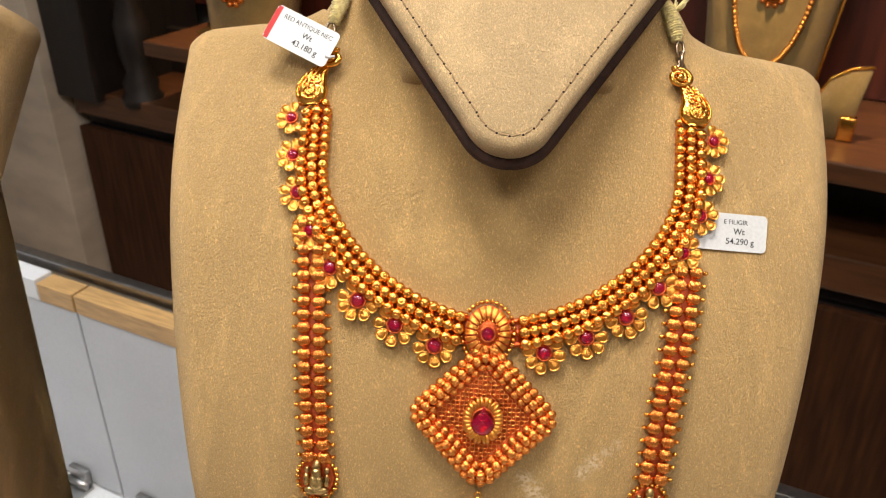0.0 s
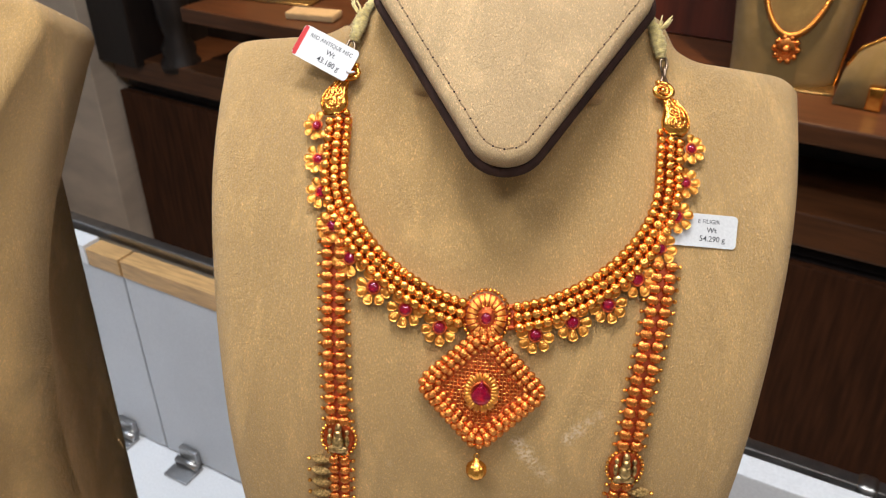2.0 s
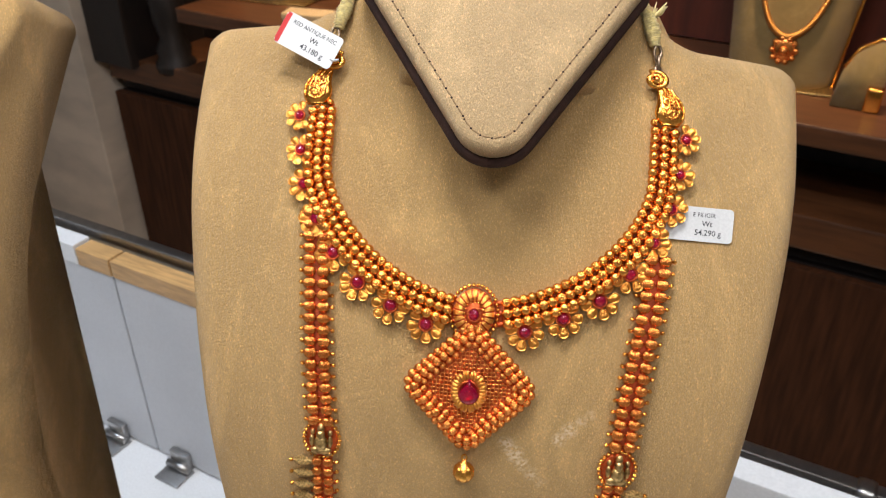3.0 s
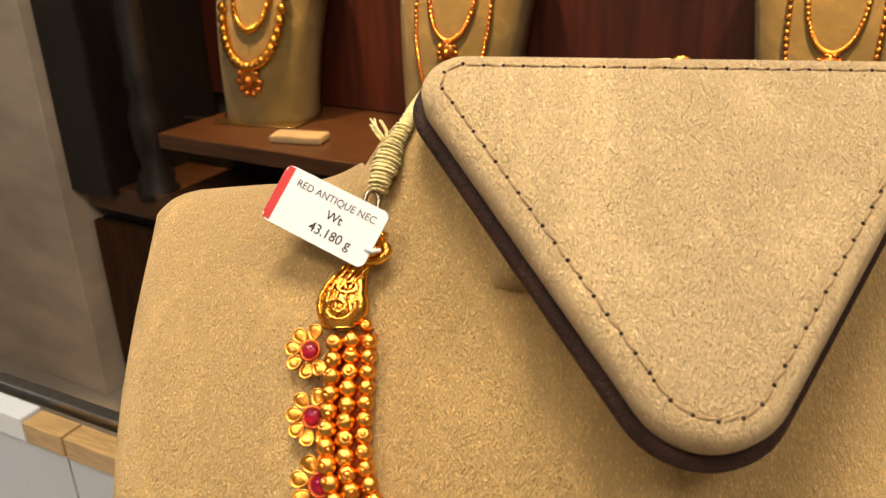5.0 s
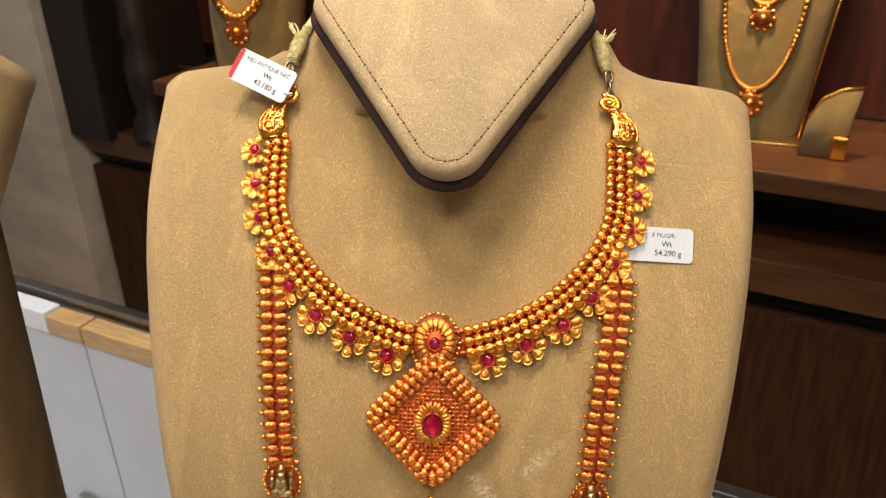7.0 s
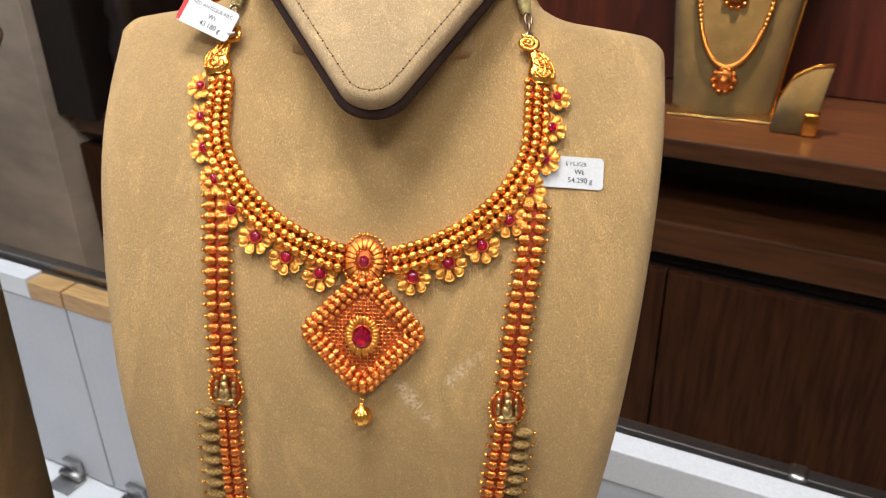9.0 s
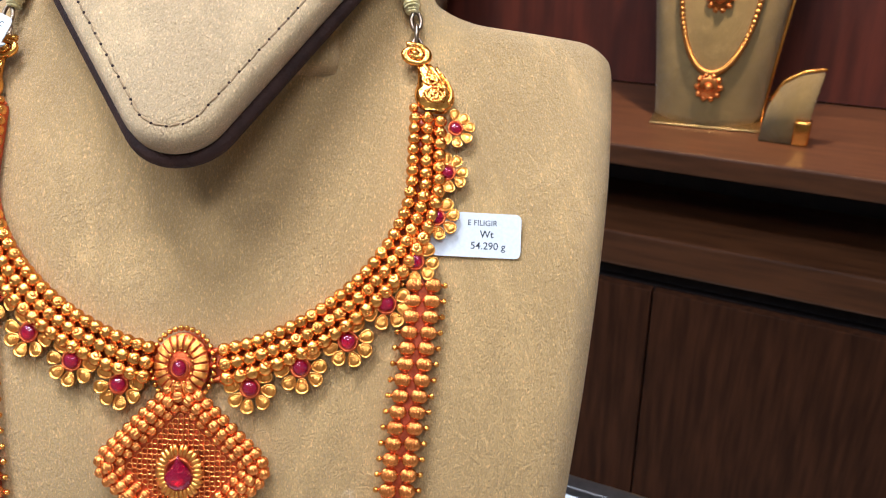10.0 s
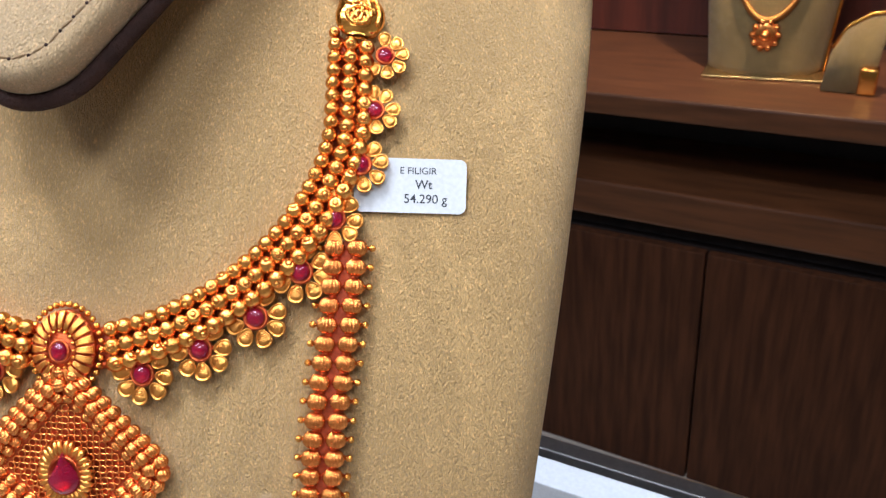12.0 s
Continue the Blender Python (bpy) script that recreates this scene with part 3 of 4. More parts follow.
def on_bust(u, v, h=0.0, spin=0.0):
    """A pose on the bust's face: z out of the cloth, turned by spin in it."""
    e = 0.002
    nx = -(front(u + e, v) - front(u - e, v)) / (2 * e)
    ny = -(front(u, v + e) - front(u, v - e)) / (2 * e)
    z = Vector((nx, ny, 1)).normalized()
    x = Vector((1, 0, 0))
    x = (x - z * x.dot(z)).normalized()
    y = z.cross(x)
    m = Matrix((x, y, z)).transposed().to_4x4()
    return Matrix.Translation(Vector((u, v, front(u, v))) + z * h) @ m @ Matrix.Rotation(spin, 4, "Z")


def sized(m, s):
    return m @ Matrix.Diagonal((s, s, s, 1))


chance = random.Random(3)


def bead_mesh():
    bm = bmesh.new()
    lathe(bm, [(0.28, -0.93), (0.40, -0.90), (0.68, -0.72), (0.91, -0.42), (0.99, -0.10), (1.0, 0.0), (0.99, 0.10), (0.91, 0.42), (0.70, 0.72), (0.47, 0.89), (0.38, 0.86)], 28, None, 14, 0.045)
    lathe(bm, [(0.34, 0.84), (0.33, 0.97), (0.22, 1.05), (0.06, 1.08)], 14)
    return mesh_of("bead", bm, GOLD_BEAD)


def ribbed_mesh(name, material, ribs=12, bands=True):
    bm = bmesh.new()
    prof = []
    for i in range(17):
        a = -1.25 + 2.5 * i / 16
        r = math.cos(a)
        if bands and i in (5, 7, 9, 11):
            r *= 0.90
        prof.append((max(r, 0.3), math.sin(a) * 0.93))
    lathe(bm, prof, ribs * 4, None, ribs, 0.20)
    return mesh_of(name, bm, material)


def ball_mesh(name, material, seg=12, rings=8):
    bm = bmesh.new()
    add_ball(bm, (0, 0, 0), 1, seg=seg, rings=rings)
    return mesh_of(name, bm, material)


def petal_mesh():
    """A small cupped petal with a raised rim; its foot at the origin, its tip along x."""
    bm = bmesh.new()
    outline = []
    for k in range(20):
        a = k * math.tau / 20
        x = 0.5 - 0.5 * math.cos(a)
        outline.append((x, 0.40 * math.sin(a) * (0.62 + 0.50 * x)))
    rings = []
    for f, z in ((1.0, -0.12), (1.0, 0.12), (0.94, 0.19), (0.86, 0.18), (0.79, 0.03), (0.74, 0.02), (0.66, 0.10), (0.35, 0.13)):
        rings.append([bm.verts.new((0.52 + (x - 0.52) * f, y * f, z + 0.16 * x * x)) for x, y in outline])
    for a, b in zip(rings, rings[1:]):
        for k in range(20):
            bm.faces.new((a[k], a[(k + 1) % 20], b[(k + 1) % 20], b[k]))
    bm.faces.new(rings[-1])
    bm.faces.new(list(reversed(rings[0])))
    # fine ribs across the cup
    for k in range(6):
        x = 0.24 + 0.105 * k
        y = 0.20 * math.sqrt(max(0.0, 1 - ((x - 0.52) / 0.34) ** 2)) + 0.01
        add_tube(bm, [(x, -y, 0.10 + 0.16 * x * x), (x + 0.02, 0, 0.14 + 0.16 * x * x), (x, y, 0.10 + 0.16 * x * x)], 0.036, 4)
    return mesh_of("petal", bm, GOLD_PETAL)


def gem_mesh(name, sx=1.0, sy=1.0, drop=False):
    bm = bmesh.new()
    rings = []
    for i in range(9):
        a = i / 8 * math.pi / 2
        ring = []
        for k in range(24):
            t = k * math.tau / 24
            x, y = math.cos(t) * sx, math.sin(t) * sy
            if drop:
                up = max(0.0, math.sin(t))
                x *= 1 - 0.80 * up ** 1.3
                y += sy * 0.50 * up ** 3
            ring.append(bm.verts.new((x * math.cos(a), y * math.cos(a), math.sin(a) * 0.62)))
        rings.append(ring)
    for a, b in zip(rings, rings[1:]):
        for k in range(24):
            bm.faces.new((a[k], a[(k + 1) % 24], b[(k + 1) % 24], b[k]))
    bmesh.ops.remove_doubles(bm, verts=bm.verts, dist=1e-4)
    return mesh_of(name, bm, RUBY)


BEAD, TINY = bead_mesh(), ball_mesh("granule", GOLD, 10, 7)
BARREL = ribbed_mesh("barrel_bead", GOLD_MATT, 16)
MELON = ribbed_mesh("melon_bead", GOLD_MATT, 10, False)
PETAL, GEM, GEM_DROP, GEM_OVAL = petal_mesh(), gem_mesh("ruby"), gem_mesh("ruby_drop", 0.72, 1.0, True), gem_mesh("ruby_oval", 0.92, 1.0)
bm = bmesh.new()
lathe(bm, [(1.0, -0.35), (1.32, -0.30), (1.36, 0.10), (1.25, 0.24), (1.08, 0.22), (1.0, 0.05)], 28)
BEZEL = mesh_of("bezel", bm, GOLD_RED)

necklace = empty("short_necklace", BUST)
tagged(necklace, "antique gold bead necklace with ruby flowers and diamond-shaped pendant", "necklace")
MID_U, A_IN, B_IN, V_C = 0.0015, 0.0776, 0.0635, 0.066


def collar(offset, s):
    """A point at length s (metres, from the middle) on a row offset outwards."""
    a, b = A_IN + offset, B_IN + offset
    e = 2 / 1.77
    pts = [(a * math.sin(t) ** e, V_C - b * math.cos(t) ** e) for t in np.linspace(0, math.pi / 2 - 1e-6, 90)] + [(a, V_C + 0.004 * k) for k in range(1, 9)]
    run = 0.0
    for (x0, y0), (x1, y1) in zip(pts, pts[1:]):
        d = math.hypot(x1 - x0, y1 - y0)
        if run + d >= s:
            t = (s - run) / d
            return x0 + (x1 - x0) * t, y0 + (y1 - y0) * t, math.atan2(y1 - y0, x1 - x0)
        run += d
    return None


for sgn in (-1, 1):
    for row, (off, r, pitch) in enumerate(((0.0, 0.00256, 0.00415), (0.0051, 0.00280, 0.0044), (0.0102, 0.00288, 0.0046))):
        s = 0.0135 + row * 0.0008
        while True:
            at = collar(off, s)
            if at is None or at[1] > 0.0925:
                break
            x, y, ang = at
            narrow = max(0.0, (y - 0.04) / 0.05) * 0.0005 * row
            u = sgn * (x - narrow) + MID_U
            m = on_bust(u, y, r + 0.0012, (ang if sgn > 0 else math.pi - ang) - math.pi / 2)
            k = 1.0 - 0.10 * max(0.0, (y - 0.04) / 0.05)
            share("bead", BEAD, necklace, sized(m @ Matrix.Rotation(chance.uniform(-0.75, 0.75), 4, "X") @ Matrix.Rotation(chance.uniform(-0.75, 0.75), 4, "Y"), r * k))
            s += pitch * (1.0 - 0.05 * max(0.0, (y - 0.04) / 0.05))
    # copper-red links under the beads
    bm = bmesh.new()
    for off in (0.0, 0.0051, 0.0102):
        pts = []
        for s in np.arange(0.006, 0.14, 0.003):
            at = collar(off, s)
            if at is None or at[1] > 0.093:
                break
            narrow = max(0.0, (at[1] - 0.04) / 0.05) * off * 0.098
            u = sgn * (at[0] - narrow) + MID_U
            pts.append(on_bust(u, at[1], 0.0014).translation)
        add_tube(bm, pts, 0.0013, 6)
    s = 0.012
    while True:
        a, b = collar(0.0, s), collar(0.0102, s * 1.05)
        if a is None or b is None or b[1] > 0.09:
            break
        add_tube(bm, [on_bust(sgn * a[0] + MID_U, a[1], 0.0013).translation, on_bust(sgn * b[0] + MID_U, b[1], 0.0013).translation], 0.0007, 5)
        s += 0.0043
    part("link_band", bm, GOLD_RED, necklace, "reddish gold links")
    # Added strip: red enamel plus the beads' reddish interreflection, put into its colour
    bm = bmesh.new()
    rows = []
    for s in np.arange(0.008, 0.15, 0.003):
        a, b = collar(0.0, s), collar(0.0102, s * 1.09)
        if a is None or b is None or a[1] > 0.0925:
            break
        rows.append([bm.verts.new(on_bust(sgn * (a[0] + (b[0] - a[0]) * f) + MID_U, a[1] + (min(b[1], 0.094) - a[1]) * f, h).translation) for f, h in ((-0.08, 0.0002), (0.0, 0.0013), (0.5, 0.0015), (1.0, 0.0013), (1.08, 0.0002))])
    for a, b in zip(rows, rows[1:]):
        for i in range(4):
            bm.faces.new((a[i], a[i + 1], b[i + 1], b[i]))
    part("gap_strip", bm, COPPER, necklace, "added copper-red strip, enamel and bead reflections in its colour")

FLOWERS = [(0.0930, 0.0868, 6.8), (0.0908, 0.0698, 7.0), (0.0875, 0.0532, 7.6), (0.0803, 0.0372, 7.9), (0.0706, 0.0217, 8.5), (0.0575, 0.0082, 8.6), (0.0410, -0.0014, 8.6), (0.0235, -0.0090, 8.5)]
random.seed(11)
for sgn in (-1, 1):
    for i, (u, v, size) in enumerate(FLOWERS):
        heading = math.atan2(v - 0.072, sgn * u) if v < 0.06 else math.atan2(-0.25, sgn)
        high = 0.0038 if i > 3 else 0.0044
        m = on_bust(sgn * u + 0.001, v, high)
        flower = new("flower")
        flower.parent = necklace
        flower.matrix_local = m
        size *= 0.001
        for k in range(6):
            a = heading + (k - 2.5) * radians(44) + random.uniform(-0.05, 0.05)
            share("petal", PETAL, flower, Matrix.Rotation(a, 4, "Z") @ Matrix.Translation((size * 0.42, 0, -0.0006)) @ Matrix.Rotation(radians(random.uniform(-3, 9)), 4, "Y") @ Matrix.Diagonal((size * 0.68, size * 0.82, size * 0.45, 1)))
        share("bezel", BEZEL, flower, sized(Matrix(), size * 0.325))
        share("ruby", GEM, flower, sized(Matrix.Translation((0, 0, size * 0.05)), size * 0.315), "pink-red cabochon ruby")

# oval medallion
bm = bmesh.new()
for y0 in (-0.27, -0.09, 0.09, 0.27):
    add_tube(bm, [(0.02, y0 * 0.45, -0.05), (0.10, y0 * 0.55, 0.16), (0.5, y0 * 0.8, 0.30), (0.92, y0 * 1.05, 0.14), (1.0, y0 * 1.05, -0.06)], [0.09, 0.11, 0.13, 0.13, 0.10], 6)
FLUTE = mesh_of("flute", bm, GOLD_PETAL)
med = on_bust(0.0, -0.002, 0.002)
medallion = new("medallion")
medallion.parent = necklace
medallion.matrix_local = med
bm = bmesh.new()
lathe(bm, [(1.0, -0.18), (1.0, 0.12), (0.97, 0.20), (0.92, 0.16), (0.86, 0.20), (0.50, 0.38), (0.47, 0.30), (0.43, 0.34), (0.1, 0.36)], 40, Matrix.Diagonal((0.0098, 0.0118, 0.0105, 1)))
part("dome", bm, GOLD_RED, medallion)
for k in range(20):
    a = k * math.tau / 20
    m = Matrix.Diagonal((1, 1.2, 1, 1)) @ Matrix.Rotation(a, 4, "Z") @ Matrix.Translation((0.0051, 0, 0.0037)) @ Matrix.Rotation(radians(20), 4, "Y") @ Matrix.Diagonal((0.0047, 0.0025, 0.0028, 1))
    share("flute", FLUTE, medallion, m)
for k in range(34):
    a = k * math.tau / 34
    share("granule", TINY, medallion, sized(Matrix.Translation((0.0114 * math.cos(a), 0.0134 * math.sin(a), 0.0008)), 0.00105))
for k in range(16):
    a = k * math.tau / 16
    share("granule", TINY, medallion, sized(Matrix.Translation((0.0046 * math.cos(a), 0.0056 * math.sin(a), 0.0042)), 0.0006))
share("bezel", BEZEL, medallion, Matrix.Translation((0, -0.0005, 0.0042)) @ Matrix.Diagonal((0.0025, 0.0027, 0.0024, 1)))
share("ruby", GEM_OVAL, medallion, Matrix.Translation((0, -0.0005, 0.0044)) @ Matrix.Diagonal((0.0027, 0.0028, 0.0027, 1)), "oval ruby")

# diamond pendant
PEND = sized(on_bust(0.0002, -0.0378, 0.0022), 1.12)
pendant = new("diamond_pendant")
pendant.parent = necklace
pendant.matrix_local = PEND
pendant["label"] = "diamond-shaped gold pendant with filigree centre"
bm = bmesh.new()
vs = add_box(bm, -0.0142, 0.0142, -0.0142, 0.0142, -0.0014, 0.0006, 0.0006, Matrix.Rotation(radians(45), 4, "Z"))
part("plate", bm, GOLD_RED, pendant)
bm = bmesh.new()
for hd, k in ((0.0206, 0.96), (0.0236, 0.94), (0.0262, 0.93)):
    add_tube(bm, [(hd, 0, -0.0003), (hd / 2 * k, hd / 2 * k, -0.0003), (0, hd, -0.0003), (-hd / 2 * k, hd / 2 * k, -0.0003), (-hd, 0, -0.0003), (-hd / 2 * k, -hd / 2 * k, -0.0003), (0, -hd, -0.0003), (hd / 2 * k, -hd / 2 * k, -0.0003)], 0.0017, 6, True)
add_tube(bm, [(0.0190, 0, 0.0005), (0, 0.0190, 0.0005), (-0.0190, 0, 0.0005), (0, -0.0190, 0.0005)], 0.0006, 6, True)
part("frame", bm, GOLD_RED, pendant)


def soft_diamond(hd, rc, per=6):
    """A square on its corner, half-diagonal hd, with rounded corners."""
    pts = []
    for q in range(4):
        a0 = q * math.pi / 2
        c = hd - rc * math.sqrt(2)
        for k in range(per + 1):
            a = a0 - math.pi / 4 + k / per * math.pi / 2
            pts.append((c * math.cos(a0) + rc * math.cos(a), c * math.sin(a0) + rc * math.sin(a)))
    return pts


for hd, rc, z, r, n in ((0.0212, 0.0022, 0.0012, 0.00188, 32), (0.0252, 0.0042, 0.0021, 0.00216, 36), (0.0290, 0.0062, 0.0010, 0.00212, 42)):
    line = soft_diamond(hd, rc)
    around = sum(math.hypot(b[0] - a[0], b[1] - a[1]) for a, b in zip(line, line[1:] + line[:1]))
    for x, y, a in resampled(line, around / n * 1.0005):
        share("melon_bead", MELON, pendant, sized(Matrix.Translation((x, y, z)) @ Matrix.Rotation(a, 4, "Z") @ Matrix.Rotation(radians(90), 4, "Y"), r))
bm = bmesh.new()
add_tube(bm, [(0.00102 * math.cos(a), 0.00102 * math.sin(a), 0) for a in np.linspace(0, math.tau, 13)[:-1]], 0.00027, 5, True)
RING = mesh_of("filigree_ring", bm, GOLD_MATT)
step = 0.00236
for i in range(-5, 6):
    for j in range(-5, 6):
        x, y = i * step, j * step
        if max(abs(x), abs(y)) > 0.0125:
            continue
        X, Y = (x - y) * 0.7071, (x + y) * 0.7071
        z = 0.0011 + 0.0018 * (1 - max(abs(x), abs(y)) / 0.0125)
        share("filigree_ring", RING, pendant, Matrix.Translation((X, Y, z)))
bm = bmesh.new()
for y0 in (-0.17, 0.17):
    add_tube(bm, [(0.0, y0 * 0.7, -0.02), (0.18, y0 * 0.9, 0.20), (0.55, y0 * 1.1, 0.30), (0.88, y0 * 1.1, 0.20), (1.04, y0 * 0.9, -0.04)], [0.14, 0.19, 0.22, 0.20, 0.12], 7)
LOBE = mesh_of("lobe", bm, GOLD_PETAL)
for k in range(14):
    a = k * math.tau / 14
    m = Matrix.Translation((0, -0.001, 0.0027)) @ Matrix.Diagonal((1, 1.22, 1, 1)) @ Matrix.Rotation(a, 4, "Z") @ Matrix.Translation((0.0040, 0, 0)) @ Matrix.Diagonal((0.0034, 0.0036, 0.0034, 1))
    share("lobe", LOBE, pendant, m)
bm = bmesh.new()
lathe(bm, [(0.0044, 0.001), (0.0045, 0.0038), (0.0038, 0.0042), (0.0036, 0.003)], 28, Matrix.Translation((0, -0.0013, 0)) @ Matrix.Diagonal((1.06, 1.22, 1, 1)))
part("setting", bm, GOLD_RED, pendant)
share("ruby_drop", GEM_DROP, pendant, Matrix.Translation((0, -0.002, 0.0036)) @ Matrix.Diagonal((0.0064, 0.0048, 0.0052, 1)), "pear-shaped ruby")
bm = bmesh.new()
for k, y in enumerate((-0.0322, -0.0345)):
    add_tube(bm, [(0.0011 * math.cos(a), y + 0.0014 * math.sin(a), 0.0005) for a in np.linspace(0, math.tau, 13)[:-1]], 0.0004, 6, True)
part("link", bm, GOLD, pendant)
bob = on_bust(0.0004, -0.0800, 0.0046)
bm = bmesh.new()
lathe(bm, [(0.0006, -0.0054), (0.0018, -0.0049), (0.0036, -0.0036), (0.0047, -0.0014), (0.0049, 0.0008), (0.0042, 0.0028), (0.0026, 0.0043), (0.0012, 0.0050), (0.0009, 0.0064)], 48, Matrix.Rotation(radians(-90), 4, "X"), 12, 0.10)
part("bob", bm, GOLD, necklace, "round fluted gold bob", m=bob @ Matrix.Diagonal((1.12, 1.02, 1.12, 1)))


def paisley(side_sign):
    """Mango-shaped clasp: a plump body, chased scrolls and a curled tip."""
    bm = bmesh.new()
    rings = []
    n = 26
    spine = []
    for i in range(n):
        t = i / (n - 1)
        y = -0.0085 + 0.0170 * t
        x = side_sign * (0.0012 - 0.0050 * max(0, t - 0.45) ** 1.5 * 2.4)
        w = 0.0056 * math.sin(math.pi * (0.10 + 0.84 * t ** 0.8)) ** 0.8 * (1 - 0.45 * t)
        spine.append((x, y, w))
    for x, y, w in spine:
        rings.append([bm.verts.new((x + w * math.cos(a), y, 0.0022 + w * 0.62 * math.sin(a))) for a in np.linspace(0, math.tau, 17)[:-1]])
    for a, b in zip(rings, rings[1:]):
        for k in range(16):
            bm.faces.new((a[k], a[(k + 1) % 16], b[(k + 1) % 16], b[k]))
    bm.faces.new(rings[0]), bm.faces.new(list(reversed(rings[-1])))

    def skin(x, y):
        t = (y + 0.0085) / 0.0170
        i = min(n - 1, max(0, int(t * (n - 1))))
        cx, _, w = spine[i]
        f = max(0.0, 1 - ((x - cx) / max(w, 1e-5)) ** 2)
        return 0.0022 + w * 0.62 * math.sqrt(f)

    def spiral(cx, cy, r0, turns, start, rad, flip=1):
        pts = []
        for k in range(int(26 * turns)):
            t = k / (26 * turns)
            a = start + flip * t * turns * math.tau
            r = r0 * (1 - 0.82 * t)
            x, y = cx + r * math.cos(a), cy + r * math.sin(a)
            pts.append((x, y, skin(x, y) + rad * 0.3))
        add_tube(bm, pts, rad, 6)

    s = side_sign
    spiral(s * 0.0012, -0.0042, 0.0030, 1.6, 0.4, 0.00055, s)
    spiral(s * -0.0006, 0.0006, 0.0021, 1.4, 2.0, 0.00050, -s)
    for k in range(4):
        pts = []
        for i in range(14):
            t = i / 13
            y = -0.0060 + 0.0125 * t
            x = s * (0.0044 - 0.0016 * k - 0.0030 * t * t + 0.0006 * math.sin(t * 5))
            pts.append((x, y, skin(x, y) + 0.0001))
        add_tube(bm, pts, 0.00042, 5)
    pts = []
    for k in range(44):
        t = k / 43
        a = math.pi / 2 - s * (-0.6 + t * 1.75 * math.tau)
        r = 0.0036 * (1 - 0.78 * t)
        pts.append((s * -0.0046 + r * math.cos(a), 0.0088 + r * math.sin(a), 0.0030 + 0.0010 * t))
    add_tube(bm, pts, [0.00115 * (1 - 0.35 * k / 43) for k in range(44)], 8)
    add_ball(bm, (s * -0.0046, 0.0088, 0.0042), 0.0011)
    return bm


def hitch(sgn):
    u, v = sgn * 0.0835 + 0.0008, 0.1035
    part("paisley_clasp", paisley(sgn), GOLD, necklace, "chased mango-shaped gold clasp", m=on_bust(u, v, 0.0006, radians(-4 * sgn)) @ Matrix.Diagonal((1.62, 1.20, 1.25, 1)))
    for k, off in enumerate((-0.0058, 0.0052)):
        share("bead", BEAD, necklace, sized(on_bust(u + off, 0.0945, 0.003), 0.0018))
    x = sgn * 0.0785
    bm = bmesh.new()
    for i, (uu, vv, turn) in enumerate(((x, 0.1180, 0), (x - sgn * 0.0004, 0.1232, 1), (x - sgn * 0.0008, 0.1285, 0))):
        m = on_bust(uu, vv, 0.0042) @ Matrix.Rotation(radians(70 * turn + 10), 4, "Y")
        pts = [m @ Vector((0.0020 * math.cos(a), 0.0036 * math.sin(a), 0)) for a in np.linspace(0, math.tau, 17)[:-1]]
        add_tube(bm, pts, 0.00075, 7, True)
    part("hook", bm, DARK_METAL, necklace, "tarnished metal hook and rings")
    for i, vv in enumerate((0.1145, 0.1150)):
        share("granule", TINY, necklace, sized(on_bust(x + (i - 0.5) * 0.003, vv, 0.004), 0.0011))
    # wound thread, up to the back of the neck
    bm = bmesh.new()
    path = []
    for i in range(60):
        t = i / 59
        vv = 0.1320 + 0.032 * t
        uu = sgn * (0.0772 - 0.0115 * t ** 1.4)
        path.append(Vector((uu, vv, front(uu, min(vv, 0.15)) + 0.0040 - 0.012 * t * t)))
    radii = [0.0021 + 0.0011 * math.sin(min(1, i / 30) * math.pi) + 0.00028 * math.sin(i * 2.1) for i in range(60)]
    add_tube(bm, path, radii, 10)
    coil = []
    for j in range(240):
        f = 1 + j / 240 * 36
        i = int(f)
        p, q = path[i], path[i + 1]
        t = (q - p).normalized()
        a = t.cross(Vector((0.2, 0, 1))).normalized()
        b = t.cross(a)
        r = radii[i] + 0.0002 + 0.0002 * math.sin(j * 0.9)
        w = j / 240 * 18 * math.tau
        coil.append(p.lerp(q, f - i) + a * r * math.cos(w) + b * r * math.sin(w))
    add_tube(bm, coil, 0.00042, 5)
    part("cord", bm, CORD, necklace, "cream and gold wound thread")
    bm = bmesh.new()
    random.seed(3 if sgn > 0 else 4)
    for k in range(9):
        p = path[26] + Vector((sgn * 0.002, 0, 0))
        d = Vector((sgn * random.uniform(0.1, 0.9), random.uniform(0.5, 1.0), random.uniform(-0.5, 0.3))).normalized()
        w = Vector((random.uniform(-1, 1), random.uniform(-1, 1), random.uniform(-1, 1))) * 0.001
        L = random.uniform(0.006, 0.0105)
        add_tube(bm, [p, p + d * L * 0.5 + w, p + d * L], [0.0007, 0.00055, 0.0003], 5)
    part("tassel", bm, CORD, necklace, "frayed thread ends")


hitch(-1)
hitch(1)
bm = bmesh.new()
top = [PLATE @ Vector((x, 0.1080 + 0.0026 * math.cos(x * 160), -0.006)) for x in np.linspace(-0.022, 0.012, 12)]
add_tube(bm, top, 0.0021, 8)
part("cord", bm, CORD, necklace, "thread passing behind the neck")
share("bead", BEAD, necklace, sized(Matrix.Translation(PLATE @ Vector((0.0035, 0.1095, -0.006))), 0.0042))

